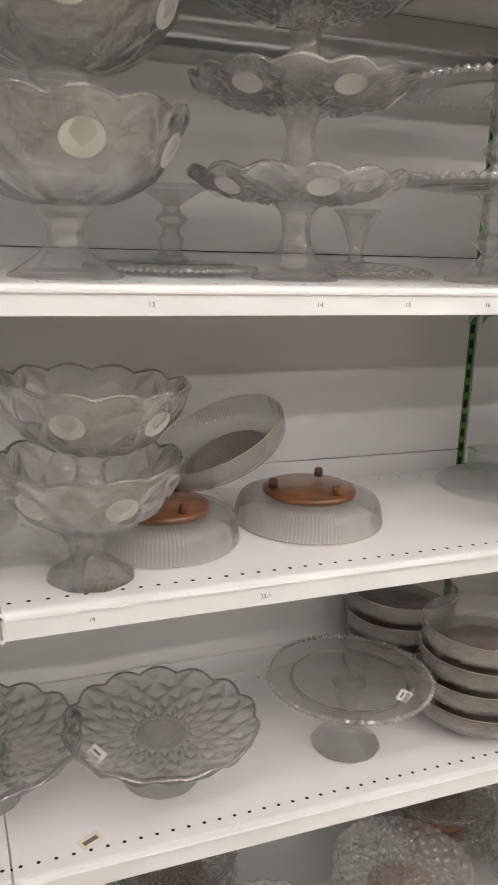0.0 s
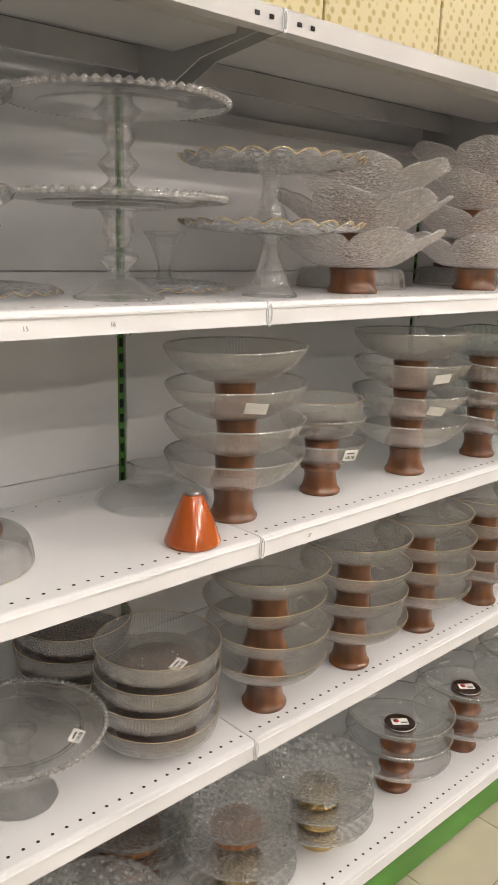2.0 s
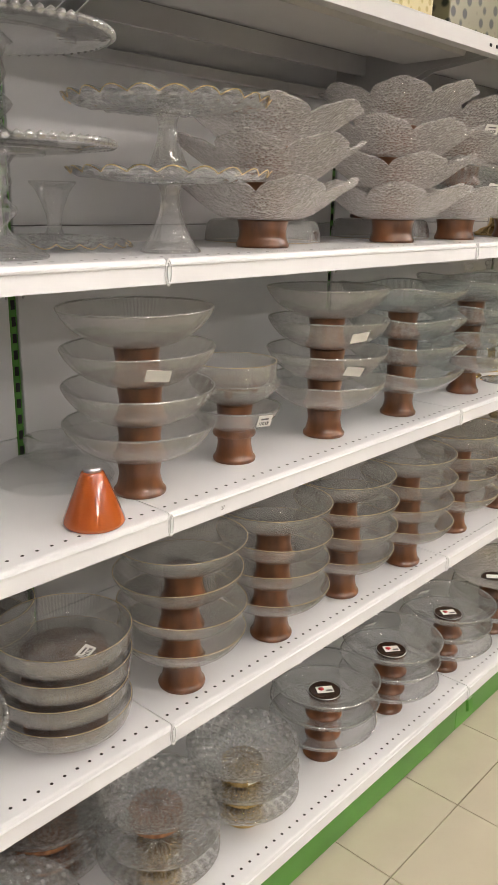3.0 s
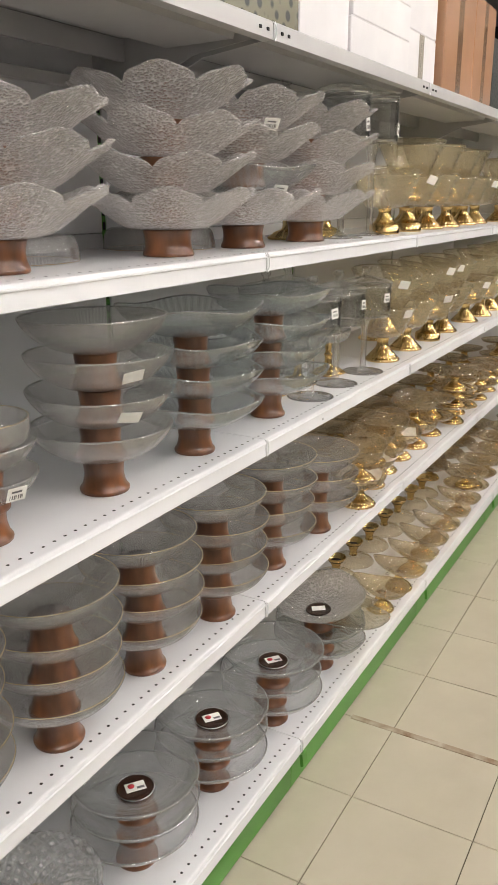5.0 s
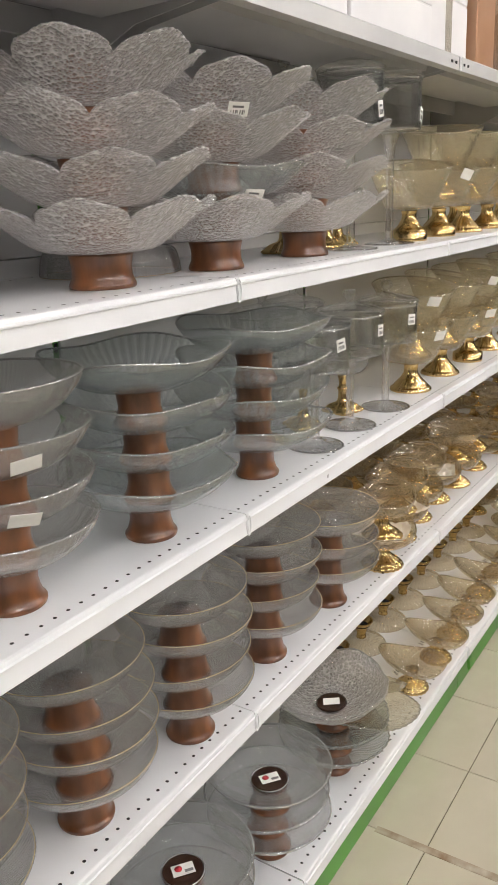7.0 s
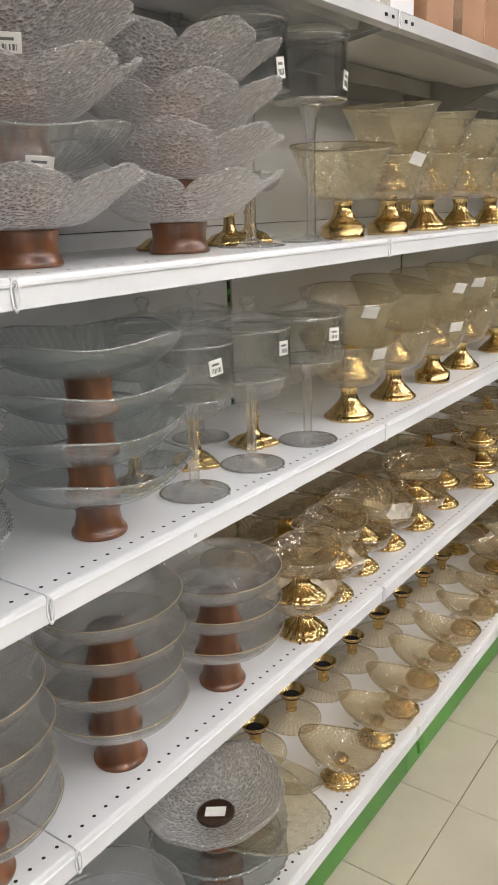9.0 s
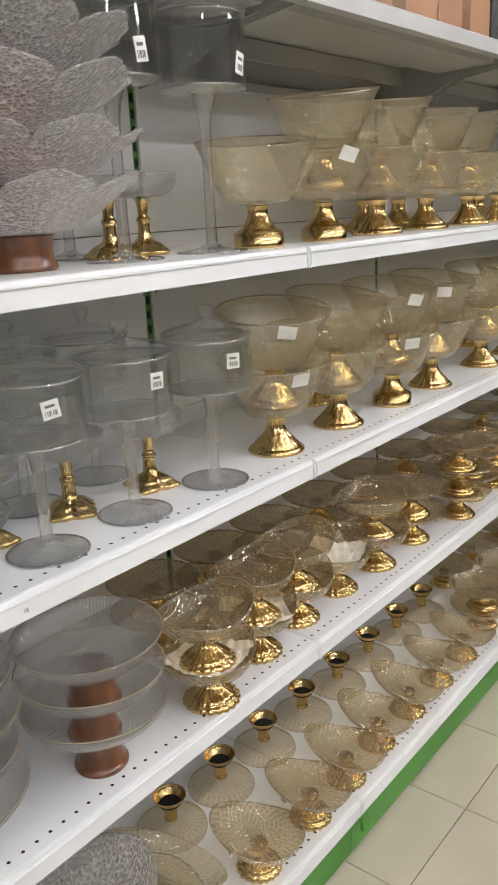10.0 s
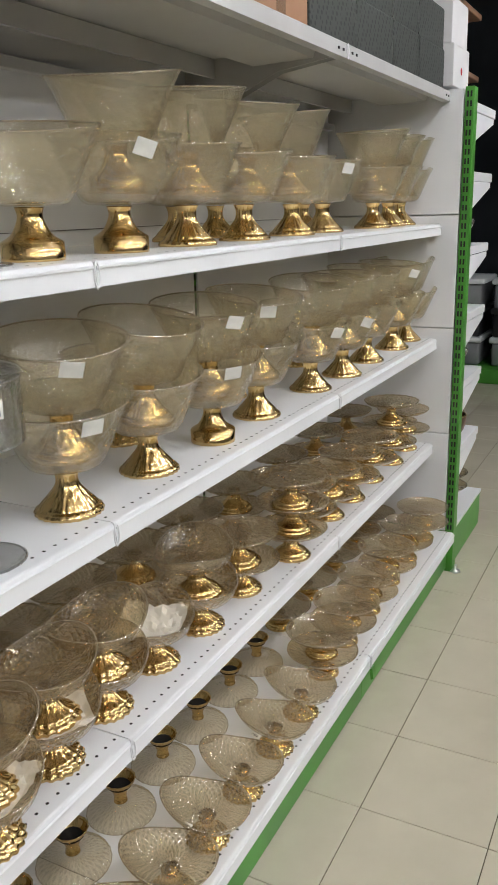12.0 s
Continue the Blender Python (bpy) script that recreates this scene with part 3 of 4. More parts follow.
def make_jar(r, body_z, body_h, label):
    ob = thing("lidded_jar", label, "jar", "lidded glass jars on stems")
    stem([(0.062, 0), (0.062, 0.003), (0.03, 0.007), (0.013, 0.014), (0.010, 0.03), (0.0095, body_z * 0.6), (0.012, body_z * 0.85), (0.022, body_z - 0.004), (0.03, body_z)], M_PLAINC, ob, "stem")
    body = part("jar_body", lathe(shell(curve_pts([(0.03, body_z + 0.001), (r * 0.9, body_z + 0.004), (r, body_z + 0.012), (r, body_z + body_h * 0.5), (r, body_z + body_h)], 4), 0.0025), 64), M_CLEAR, ob)
    part("rim", ring_of(r, body_z + body_h, 0.0022, 64, 6), M_RIM, body)
    part("foot_ring", ring_of(r * 0.97, body_z + 0.006, 0.002, 64, 6), M_RIM, body)
    part("base_rim", ring_of(0.0605, 0.002, 0.0016, 64, 6), M_RIM, ob)
    z = body_z + body_h + 0.004
    lid = part("lid", lathe([(0, z)] + curve_pts([(r * 0.95, z), (r * 1.06, z + 0.003), (r * 0.9, z + 0.012), (r * 0.4, z + 0.021), (0.012, z + 0.026), (0.009, z + 0.034), (0.015, z + 0.042), (0.013, z + 0.052), (0.004, z + 0.055)], 4) + [(0, z + 0.055)], 64), M_CLEAR, ob, "clear domed lid with a knob")
    return ob


def gold_foot(ob, r, h, style):
    if style == "drum":
        pr = [(r, 0), (r, 0.003), (r, 0.026), (r * 0.94, 0.029), (r * 0.62, 0.040), (r * 0.40, h * 0.8), (r * 0.46, h)]
        return part("gold_foot", lathe([(0, 0)] + pr[:3] + curve_pts(pr[2:], 4) + [(0, h)], 40), M_GOLD, ob, "polished gold foot")
    pr = curve_pts([(r, 0), (r * 1.02, 0.004), (r * 0.97, 0.009), (r * 0.86, 0.013), (r * 0.80, 0.018), (r * 0.56, h * 0.42), (r * 0.36, h * 0.62), (r * 0.33, h * 0.84), (r * 0.42, h)], 4)
    md = ribs(20, 0.045) if style == "ribbed" else (lambda a, rr, z, s: (rr * (1 + (0.03 * math.cos(24 * a) if z < 0.03 else 0.04 * math.cos(12 * a))), z))
    return part("gold_foot", lathe([(0, 0)] + pr + [(0, h)], 72, md), M_GOLD, ob, "polished gold foot")


def make_amber_bowl(style, slant, label):
    ob = thing("amber_bowl", label, "bowl", "amber glass bowls on gold feet")
    gold_foot(ob, 0.048 if style == "drum" else 0.056, 0.078, style)
    out = curve_pts([(0.022, 0.079), (0.052, 0.081), (0.066, 0.090), (0.085, 0.130), (0.104, 0.172), (0.115, 0.192)], 4)
    def cut(a, r, z, s):
        k = min(1.0, max(0.0, (z - 0.085) / 0.1))
        return r * (1 + 0.06 * k * math.cos(a - 0.4)), z + slant * k * math.cos(a - 0.4)
    part("rim", ring_of(0.1135, 0.192, 0.0017, 72, 6, cut), M_RIMA, part("glass_bowl", lathe(shell(out, 0.003), 72, cut), M_AMBER, ob))
    return ob


def boat(kx, tilt, rmax):
    def f(a, r, z, s):
        k = min(1.0, r / rmax)
        return r * (1 + kx * math.cos(2 * a)), z + tilt * k * math.cos(a) + 0.010 * k * k * math.cos(2 * a)
    return f


def make_gold_dish(kind, label):
    ob = thing("gold_footed_dish", label, "dish", "amber dishes on gold feet")
    if kind == "boat":
        gold_foot(ob, 0.053, 0.062, "ribbed")
        out = curve_pts([(0.018, 0.063), (0.055, 0.068), (0.082, 0.086), (0.094, 0.112)], 5)
        part("glass_bowl", lathe(shell(out, 0.003), 80, boat(0.07, 0.010, 0.094)), M_AMBERD, ob)
        part("rim", ring_of(0.0925, 0.112, 0.0017, 80, 6, boat(0.07, 0.010, 0.094)), M_RIMA, ob)
    elif kind == "plate":
        gold_foot(ob, 0.050, 0.062, "ornate")
        out = curve_pts([(0.018, 0.063), (0.06, 0.067), (0.085, 0.072), (0.096, 0.082)], 5)
        part("glass_plate", lathe(shell(out, 0.003), 96, scallop(24, 0.02, 0.003, 0.7, 0.096)), M_AMBERD, ob)
        part("rim", ring_of(0.0945, 0.083, 0.0017, 96, 6), M_RIMA, ob)
    elif kind == "tilted":
        gold_foot(ob, 0.044, 0.058, "ribbed")
        out = curve_pts([(0.014, 0.058), (0.050, 0.062), (0.075, 0.074), (0.086, 0.092)], 5)
        part("glass_bowl", lathe(shell(out, 0.003), 80, boat(0.08, 0.020, 0.086)), M_AMBERD, ob)
        part("rim", ring_of(0.0845, 0.092, 0.0014, 80, 6, boat(0.08, 0.020, 0.086)), M_RIMA, ob)
    else:
        gold_foot(ob, 0.043, 0.048, "ribbed")
        out = curve_pts([(0.016, 0.049), (0.055, 0.053), (0.082, 0.060), (0.098, 0.074)], 5)
        part("glass_plate", lathe(shell(out, 0.003), 96, ribs(24, 0.006)), M_AMBERD, ob)
        part("rim", ring_of(0.0965, 0.074, 0.0017, 96, 6), M_RIMA, ob)
    return ob


def make_upturned_stand(label):
    ob = thing("upturned_stand", label, "dish", "upturned amber stands")
    out = curve_pts([(0.086, 0.0), (0.080, 0.012), (0.055, 0.022), (0.018, 0.028)], 4)
    part("glass_plate", lathe([(0.083, 0)] + out + [(0, 0.028)], 72, ribs(24, 0.006)), M_AMBERD, ob)
    pr = curve_pts([(0.017, 0.029), (0.015, 0.045), (0.022, 0.066), (0.036, 0.084), (0.040, 0.092)], 4)
    foot = part("gold_foot", lathe(pr + [(0.0385, 0.0935), (0.037, 0.091)] + [(r - 0.003, z) for r, z in pr[::-1][1:-3]] + [(0, 0.045)], 48, ribs(16, 0.02)), M_GOLD, ob, "hollow gold foot turned upwards")
    # Black disc paints the shade inside the upturned gold foot.
    bm = bmesh.new()
    bmesh.ops.create_circle(bm, cap_ends=True, segments=32, radius=0.030, matrix=Matrix.Translation((0, 0, 0.074)))
    part("hollow", bm, M_DARK, foot, "black disc standing for the shade inside the foot")
    return ob


def make_candle_dish(label):
    ob = thing("gold_dish_stand", label, "dish", "small dishes on ornate gold stands")
    def square(a, r, z, s):
        return (r * (1 + 0.16 * math.cos(4 * a) + 0.05 * math.cos(12 * a)), z) if r > 0.02 else (r, z)
    pr = curve_pts([(0.042, 0.0), (0.046, 0.006), (0.036, 0.014), (0.030, 0.020), (0.014, 0.030), (0.011, 0.055), (0.014, 0.062), (0.009, 0.07), (0.011, 0.09), (0.014, 0.098)], 4)
    part("gold_stand", lathe([(0, 0)] + pr + [(0, 0.098)], 64, square), M_GOLD, ob, "ornate gold stand with square foot")
    out = curve_pts([(0.012, 0.099), (0.045, 0.104), (0.062, 0.118), (0.068, 0.140)], 4)
    part("glass_bowl", lathe(shell(out, 0.0025), 64), M_RIBBED, ob)
    return ob


def make_low_bowl(r, h, label, peg=True):
    """Low ribbed bowl with a wooden disc and pegs as feet."""
    ob = thing("ribbed_bowl", label, "bowl", "low ribbed bowls on wooden pegs")
    z = 0.022
    out = curve_pts([(r * 0.72, z + 0.006), (r * 0.90, z + h * 0.18), (r * 0.97, z + h * 0.5), (r, z + h)], 4)
    part("glass_bowl", lathe(shell(out, 0.003), 200, ribs(100, 0.006)), M_RIBBED, ob)
    part("rim", ring_of(r - 0.0015, z + h + 0.0006, 0.0006, 72, 5), M_GOLDR, ob, "thin gilt rim")
    part("wooden_disc", lathe([(0, z - 0.006), (r * 0.60, z - 0.006), (r * 0.63, z - 0.003), (r * 0.63, z + 0.003), (r * 0.60, z + 0.0055), (0, z + 0.0055)], 48), M_WOOD, ob, "round dark wooden disc")
    for i in range(3):
        a = radians(90 + 120 * i)
        leg = part("peg_foot", lathe([(0, 0), (0.006, 0), (0.0075, 0.004), (0.008, z - 0.007), (0, z - 0.007)], 14), M_WOOD, ob)
        leg.location = (r * 0.5 * math.cos(a), r * 0.5 * math.sin(a), 0)
    return ob


def make_deep_plate(label, mat, foot_mat, r=0.135, foot_r=0.05, foot_h=0.035):
    ob = thing("footed_plate", label, "plate", "footed glass plates")
    part("foot", lathe([(0, 0)] + curve_pts([(foot_r, 0), (foot_r * 1.02, 0.003), (foot_r * 0.97, foot_h * 0.5), (foot_r, foot_h)], 3) + [(0, foot_h)], 40), foot_mat, ob)
    out = curve_pts([(foot_r * 0.7, foot_h + 0.001), (r * 0.6, foot_h + 0.010), (r * 0.88, foot_h + 0.026), (r, foot_h + 0.045)], 4)
    part("glass_plate", lathe(shell(out, 0.004), 120, lambda a, rr, z, s: (rr * (1 + 0.006 * math.cos(40 * a + 60 * rr)), z + 0.001 * math.cos(40 * a + 60 * rr))), mat, ob)
    return ob


made_once = {}


def place(key, maker, x, y, z, turn=0.0, tilt=(0, 0), scale=1.0, label=None):
    m = pose(x, y, z, tilt[0], tilt[1], turn)
    if key not in made_once:
        ob = maker()
        made_once[key] = ob
    else:
        ob = copy_thing(made_once[key], Matrix.Identity(4))
        if label:
            ob["label"] = label
    ob.matrix_basis = m @ Matrix.Diagonal((scale, scale, scale, 1))
    return ob


def stack(key, maker, x, y, z, n, pitch, wobble=0.004, turn=0.0, lean=0.0, scale=1.0):
    res = []
    for i in range(n):
        w = wobble if i else 0
        res.append(place(key, maker, x + random.uniform(-w, w), y + random.uniform(-w, w), z + i * pitch, turn + random.uniform(-25, 25) * (i > 0), (random.uniform(-lean, lean), random.uniform(-lean, lean)) if i else (0, 0), scale))
    return res


GAP = 0.0006
# ---- shelf four: crystal, cake stands, petal bowls, tall jars, amber bowls ----
big = lambda: make_crystal_bowl(0.158, 0.205, "large cut crystal footed bowl with frosted ovals on a shelf")
stack("crystal_big", big, 0.112, 0.13, S4 + GAP, 2, 0.158)
stack("stand_crystal", lambda: make_cake_stand(0.160, 0.143, "crystal", "cut crystal cake stand with scalloped rim and frosted ovals"), 0.449, 0.14, S4 + GAP, 3, 0.126)
stack("stand_beaded", lambda: make_cake_stand(0.168, 0.155, "beaded", "clear glass cake stand with beaded rim"), 0.794, 0.13, S4 + GAP, 2, 0.139)
stack("stand_gilt", lambda: make_cake_stand(0.165, 0.122, "gilt", "swirled glass cake stand with gilt scalloped rim"), 1.10, 0.10, S4 + GAP, 2, 0.108)
leaf = lambda: make_leaf_bowl("hammered glass petal bowl on a turned wooden foot")
fan = lambda: make_wood_bowl(0.158, 0.056, 0.052, 0.046, M_FLUTED, 28, None, 0, "fan-fluted glass bowl on a wooden foot among petal bowls", flute(36), 216)
for x, n, tn in ((1.372, 3, 10), (1.822, 4, 35), (2.135, 4, 0), (2.470, 4, 20)):
    for k in range(n):
        mixed = x == 2.135 and k == 1
        place("fan" if mixed else "leaf", fan if mixed else leaf, x + random.uniform(-0.005, 0.005), 0.13 + random.uniform(-0.005, 0.005), S4 + GAP + 0.067 * k,
              tn + (17 * k if k else 0), (random.uniform(-2.5, 2.5), random.uniform(-2.5, 2.5)) if k else (0, 0))
low_up = lambda: make_low_bowl(0.128, 0.052, "low ribbed glass bowl with a dark wooden disc and pegs")
for x in (1.55, 2.02):
    ob = place("low_bowl", low_up, x, 0.29, S4 + 0.0765, 0, (180, 0))
for x, key, hh in ((0.30, "stand_beaded", 0.165), (0.63, "stand_gilt", 0.136), (1.0, "stand_gilt", 0.136)):
    place(key, None, x, 0.285, S4 + hh * 0.82, 15, (180, 0), 0.8)
tall = lambda: make_jar(0.074, 0.262, 0.118, "tall clear glass jar with lid on a thin stem")
place("jar_tall", tall, 2.648, 0.11, S4 + GAP)
place("jar_tall", tall, 2.848, 0.10, S4 + GAP)
place("jar_tall", tall, 2.70, 0.31, S4 + GAP)
candle = lambda: make_candle_dish("small frosted dish on an ornate gold stand")
place("candle", candle, 2.70, 0.20, S4 + GAP, 20)
place("candle", candle, 2.80, 0.22, S4 + GAP, 5)
place("candle", candle, 2.53, 0.22, S4 + GAP, 40)
AMB = {k: (lambda k=k, s=s: make_amber_bowl(k, s, "amber lustre glass bowl on a polished gold foot")) for k, s in (("drum", 0.018), ("ribbed", 0.008), ("ornate", 0.013))}
for x, y, k, n in ((2.99, 0.105, "drum", 1), (3.215, 0.105, "drum", 2), (3.445, 0.11, "ribbed", 2), (3.69, 0.11, "ornate", 2), (3.66, 0.27, "ribbed", 1), (3.86, 0.28, "ornate", 1),
                   (3.97, 0.12, "ribbed", 2), (4.20, 0.13, "ribbed", 1), (4.36, 0.26, "ribbed", 1), (4.572, 0.11, "ornate", 2), (4.76, 0.12, "ribbed", 2), (4.92, 0.13, "ornate", 2)):
    stack("amber_" + k, AMB[k], x, y, S4 + GAP, n, 0.098, 0.006, 15, 3)

# ---- shelf three: crystal, upturned ribbed bowls, wood-footed stacks, jars, amber bowls ----
place("crystal_big", big, 0.13, 0.085, S3 + GAP, 10, (0, 0), 0.82)
place("crystal_big", big, 0.13, 0.087, S3 + GAP + 0.106, 35, (1, 2), 0.82)
for x, y, tl in ((0.26, 0.20, (180, 0)), (0.53, 0.215, (180, 0))):
    place("low_bowl", low_up, x, y, S3 + 0.0765, 20, tl)
place("low_bowl", low_up, 0.41, 0.285, S3 + 0.085, 0, (4, -27), 0.95)
place("crystal_big", big, 0.0, 0.20, S3 + 0.10, 10, (112, 0), 0.7)
wide = lambda: make_wood_bowl(0.131, 0.066, 0.062, 0.0455, M_RIBBED, 90, None, 0.006, "wide ribbed frosted bowl on a red-brown wooden foot")
small = lambda: make_wood_bowl(0.09, 0.05, 0.062, 0.042, M_RIBBED, 70, None, 0.007, "small ribbed frosted bowl on a wooden foot")
flut = lambda: make_wood_bowl(0.148, 0.062, 0.058, 0.043, M_FLUTED, 28, None, 0, "fluted grey glass bowl with wavy rim on a wooden foot", flute(56), 224)
tops = stack("wide", wide, 1.035, 0.115, S3 + GAP, 4, 0.066, 0.006, 0, 1.5)
stack("small", small, 1.29, 0.125, S3 + GAP, 2, 0.052, 0.004)
place("low_small", lambda: make_low_bowl(0.085, 0.045, "small ribbed glass dish set on a stack of bowls"), 1.285, 0.125, S3 + 0.135)
stack("wide", wide, 1.567, 0.11, S3 + GAP, 4, 0.066, 0.006, 0, 1.5)
stack("flut", flut, 1.852, 0.095, S3 + GAP, 4, 0.064, 0.004, 10, 1)
stack("flut", flut, 2.195, 0.10, S3 + GAP, 4, 0.064, 0.004, 30, 1)
place("wide_flat", lambda: make_deep_plate("clear glass plate leaning at the back of the shelf", M_CLEAR, M_CLEAR, 0.12), 0.98, 0.30, S3 + 0.075, 0, (178, 0))
cone = thing("terracotta_cone", "glazed orange terracotta cone with a silver cap", "ornament")
part("cone_body", lathe([(0, 0)] + curve_pts([(0.046, 0), (0.049, 0.004), (0.048, 0.012), (0.034, 0.048), (0.020, 0.082), (0.016, 0.088)], 4) + [(0, 0.088)], 48), M_TERRA, cone)
part("cap", lathe([(0, 0.088), (0.0145, 0.088), (0.0145, 0.093), (0.011, 0.095), (0, 0.095)], 24), M_SILVER, cone, "round silver cap")
cone.location = (0.886, 0.052, S3 + GAP)
jar = lambda: make_jar(0.078, 0.172, 0.096, "clear lidded glass jar on a stem with flat foot")
for x, y in ((2.415, 0.085), (2.60, 0.09), (2.80, 0.085), (2.52, 0.28), (2.70, 0.30)):
    place("jar", jar, x, y, S3 + GAP)
for x, y, tn in ((2.54, 0.185, 10), (2.712, 0.165, 30), (2.375, 0.19, 45)):
    place("candle", candle, x, y, S3 + GAP, tn)
for x, y, k in ((3.012, 0.10, "ornate"), (3.25, 0.10, "ornate"), (3.48, 0.09, "drum"), (3.71, 0.10, "ornate"), (4.03, 0.095, "ornate"), (4.243, 0.085, "ribbed"), (4.482, 0.095, "ornate"),
                (4.74, 0.09, "ribbed"), (4.93, 0.10, "ornate"), (3.40, 0.28, "ribbed"), (3.86, 0.27, "ribbed"), (4.35, 0.28, "ribbed")):
    stack("amber_" + k, AMB[k], x, y, S3 + GAP, 2 if y < 0.2 else 1, 0.098, 0.006, 25, 3)

# ---- shelf two: plates, beaded stand, peg bowls, wood-footed stacks, gold dishes ----
place("plate_crystal", lambda: make_cake_stand(0.160, 0.098, "crystal", "low cut crystal cake plate on a round foot"), 0.255, 0.16, S2 + GAP)
place("plate_crystal", None, -0.03, 0.20, S2 + GAP, 30)
place("stand_beaded", None, 0.592, 0.14, S2 + GAP, 0, (0, 0), 0.86)
stack("low_bowl", low_up, 0.862, 0.125, S2 + GAP, 4, 0.046, 0.003, 0, 0, 0.92)
stack("low_bowl", low_up, 0.80, 0.315, S2 + GAP, 4, 0.046, 0.003, 0, 0, 0.88)
shallow = lambda: make_wood_bowl(0.124, 0.062, 0.064, 0.045, M_RIBBED, 90, M_GOLDR, 0.005, "ribbed frosted bowl with gilt rim on a wooden foot")
for x, y, n in ((1.105, 0.085, 4), (1.369, 0.082, 4), (1.635, 0.09, 4), (1.895, 0.075, 4), (2.19, 0.092, 4), (2.468, 0.085, 3)):
    stack("shallow", shallow, x, y, S2 + GAP, n, 0.060, 0.005, 0, 1.5)
boatm = lambda: make_gold_dish("boat", "diamond-cut amber bowl on a ribbed gold foot")
platem = lambda: make_gold_dish("plate", "flat amber glass plate on a gold foot")
for j, (x, y) in enumerate(((2.712, 0.05), (2.895, 0.085), (3.058, 0.10), (3.23, 0.105), (3.40, 0.095), (3.595, 0.095), (3.825, 0.065), (3.98, 0.10), (4.13, 0.085), (4.30, 0.08), (4.50, 0.085), (4.71, 0.08), (4.90, 0.085))):
    n = 2 if j not in (3,) else 1
    if j < 5:
        stack("boat", boatm, x, y, S2 + GAP, n, 0.080, 0.004, 20, 3)
    else:
        stack("gplate", platem, x, y, S2 + GAP, 3 if j in (6, 11) else 2, 0.072, 0.004, 20, 1.5)
for x in (2.80, 3.0, 3.2, 3.42, 3.66, 3.9, 4.2, 4.5, 4.8):
    stack("gplate", platem, x, 0.28, S2 + GAP, 2, 0.072, 0.004, 20, 1.5)
slip = thing("paper_slip", "small creased paper slip lying on the shelf", "paper")
part("slip_sheet", box(-0.018, 0.018, -0.011, 0.011, 0.0, 0.0006), M_PAPER, slip, "", False)
part("print_line", box(-0.013, 0.012, -0.005, 0.003, 0.0007, 0.0009), M_INK, slip, "", False)
slip.matrix_basis = pose(0.115, 0.045, S2 + 0.001, 0, 0, 25)
def make_tissue(label):
    ob = thing("tissue_paper", label, "paper", "crumpled tissue paper")
    bm = bmesh.new()
    bmesh.ops.create_grid(bm, x_segments=14, y_segments=14, size=0.075)
    for v in bm.verts:
        d = v.co.length
        v.co.z = 0.012 + 0.55 * max(0, d - 0.045) + 0.014 * noise.noise(v.co * 55)
    bmesh.ops.solidify(bm, geom=bm.faces[:], thickness=0.0004)
    part("sheet", bm, M_PAPER, ob, "", False)
    return ob
for x, y, tn in ((2.712, 0.05, 10), (2.895, 0.085, 50), (3.23, 0.105, 20)):
    place("tissue", lambda: make_tissue("crumpled cream tissue paper in a gold dish"), x, y, S2 + 0.068, tn, (0, 0), 0.9)

# ---- base shelf: textured bowls, gold stacks, wide bowls, shell plates, tilted dishes ----
tex = lambda: make_deep_plate("textured clear glass bowl with a brown wooden foot", M_RADIAL, M_CORK, 0.125, 0.06, 0.03)
goldp = lambda: make_deep_plate("textured clear glass bowl on a brushed gold foot", M_RADIAL, M_GOLD, 0.118, 0.044, 0.034)
for x, y, n in ((0.40, 0.0, 2), (0.66, 0.03, 3), (0.30, 0.25, 2), (0.85, 0.20, 3)):
    stack("tex", tex, x, y, S1 + GAP, n, 0.045)
stack("goldp", goldp, 0.99, 0.03, S1 + GAP, 2, 0.052)
place("tex", tex, 0.985, 0.03, S1 + 0.14, 0, (0, 0), 0.85)
stack("goldp", goldp, 1.225, 0.025, S1 + GAP, 3, 0.052)
def make_labelled_bowl(label):
    """Smooth bowl whose foot is seized by a dark disc inside, with a paper label on it."""
    ob = make_wood_bowl(0.128, 0.048, 0.052, 0.042, M_SMOOTH, 60, None, 0.0, label)
    disc = part("inner_disc", lathe([(0, 0.0580), (0.036, 0.0580), (0.038, 0.0600), (0.036, 0.0625), (0.033, 0.0615), (0, 0.0615)], 36), M_DISC, ob, "dark wooden disc inside the bowl")
    part("disc_ring", ring_of(0.0375, 0.0612, 0.0011, 48, 6), M_SILVER, disc, "thin bright ring")
    tag = part("price_tag", box(-0.020, 0.020, -0.013, 0.013, 0.0632, 0.0637), M_TAG, ob, "small white paper label with red mark", False)
    tag.rotation_euler = (0, 0, radians(-50))
    part("red_mark", lathe([(0, 0.0639), (0.007, 0.0639), (0, 0.0643)], 20), M_RED, tag).location = (-0.008, 0.003, 0)
    part("print_line", box(0.002, 0.017, -0.008, -0.002, 0.0639, 0.0642), M_INK, tag, "", False)
    return ob


flat = lambda: make_labelled_bowl("wide smooth grey glass bowl on a wooden foot")
flat_plain = lambda: make_wood_bowl(0.128, 0.048, 0.052, 0.042, M_SMOOTH, 60, None, 0.0, "wide smooth grey glass bowl on a wooden foot")
for x, y, n in ((1.505, 0.03, 3), (1.768, 0.015, 3), (2.045, 0.005, 3)):
    stack("flat_plain", flat_plain, x, y, S1 + GAP, n - 1, 0.052, 0.005)
    place("flat", flat, x + 0.003, y - 0.002, S1 + GAP + 0.052 * (n - 1), 12)
shellp = lambda: make_wood_bowl(0.13, 0.05, 0.05, 0.042, M_FLUTED, 28, None, 0, "shell-shaped fluted glass plate on a wooden foot", flute(40), 160)
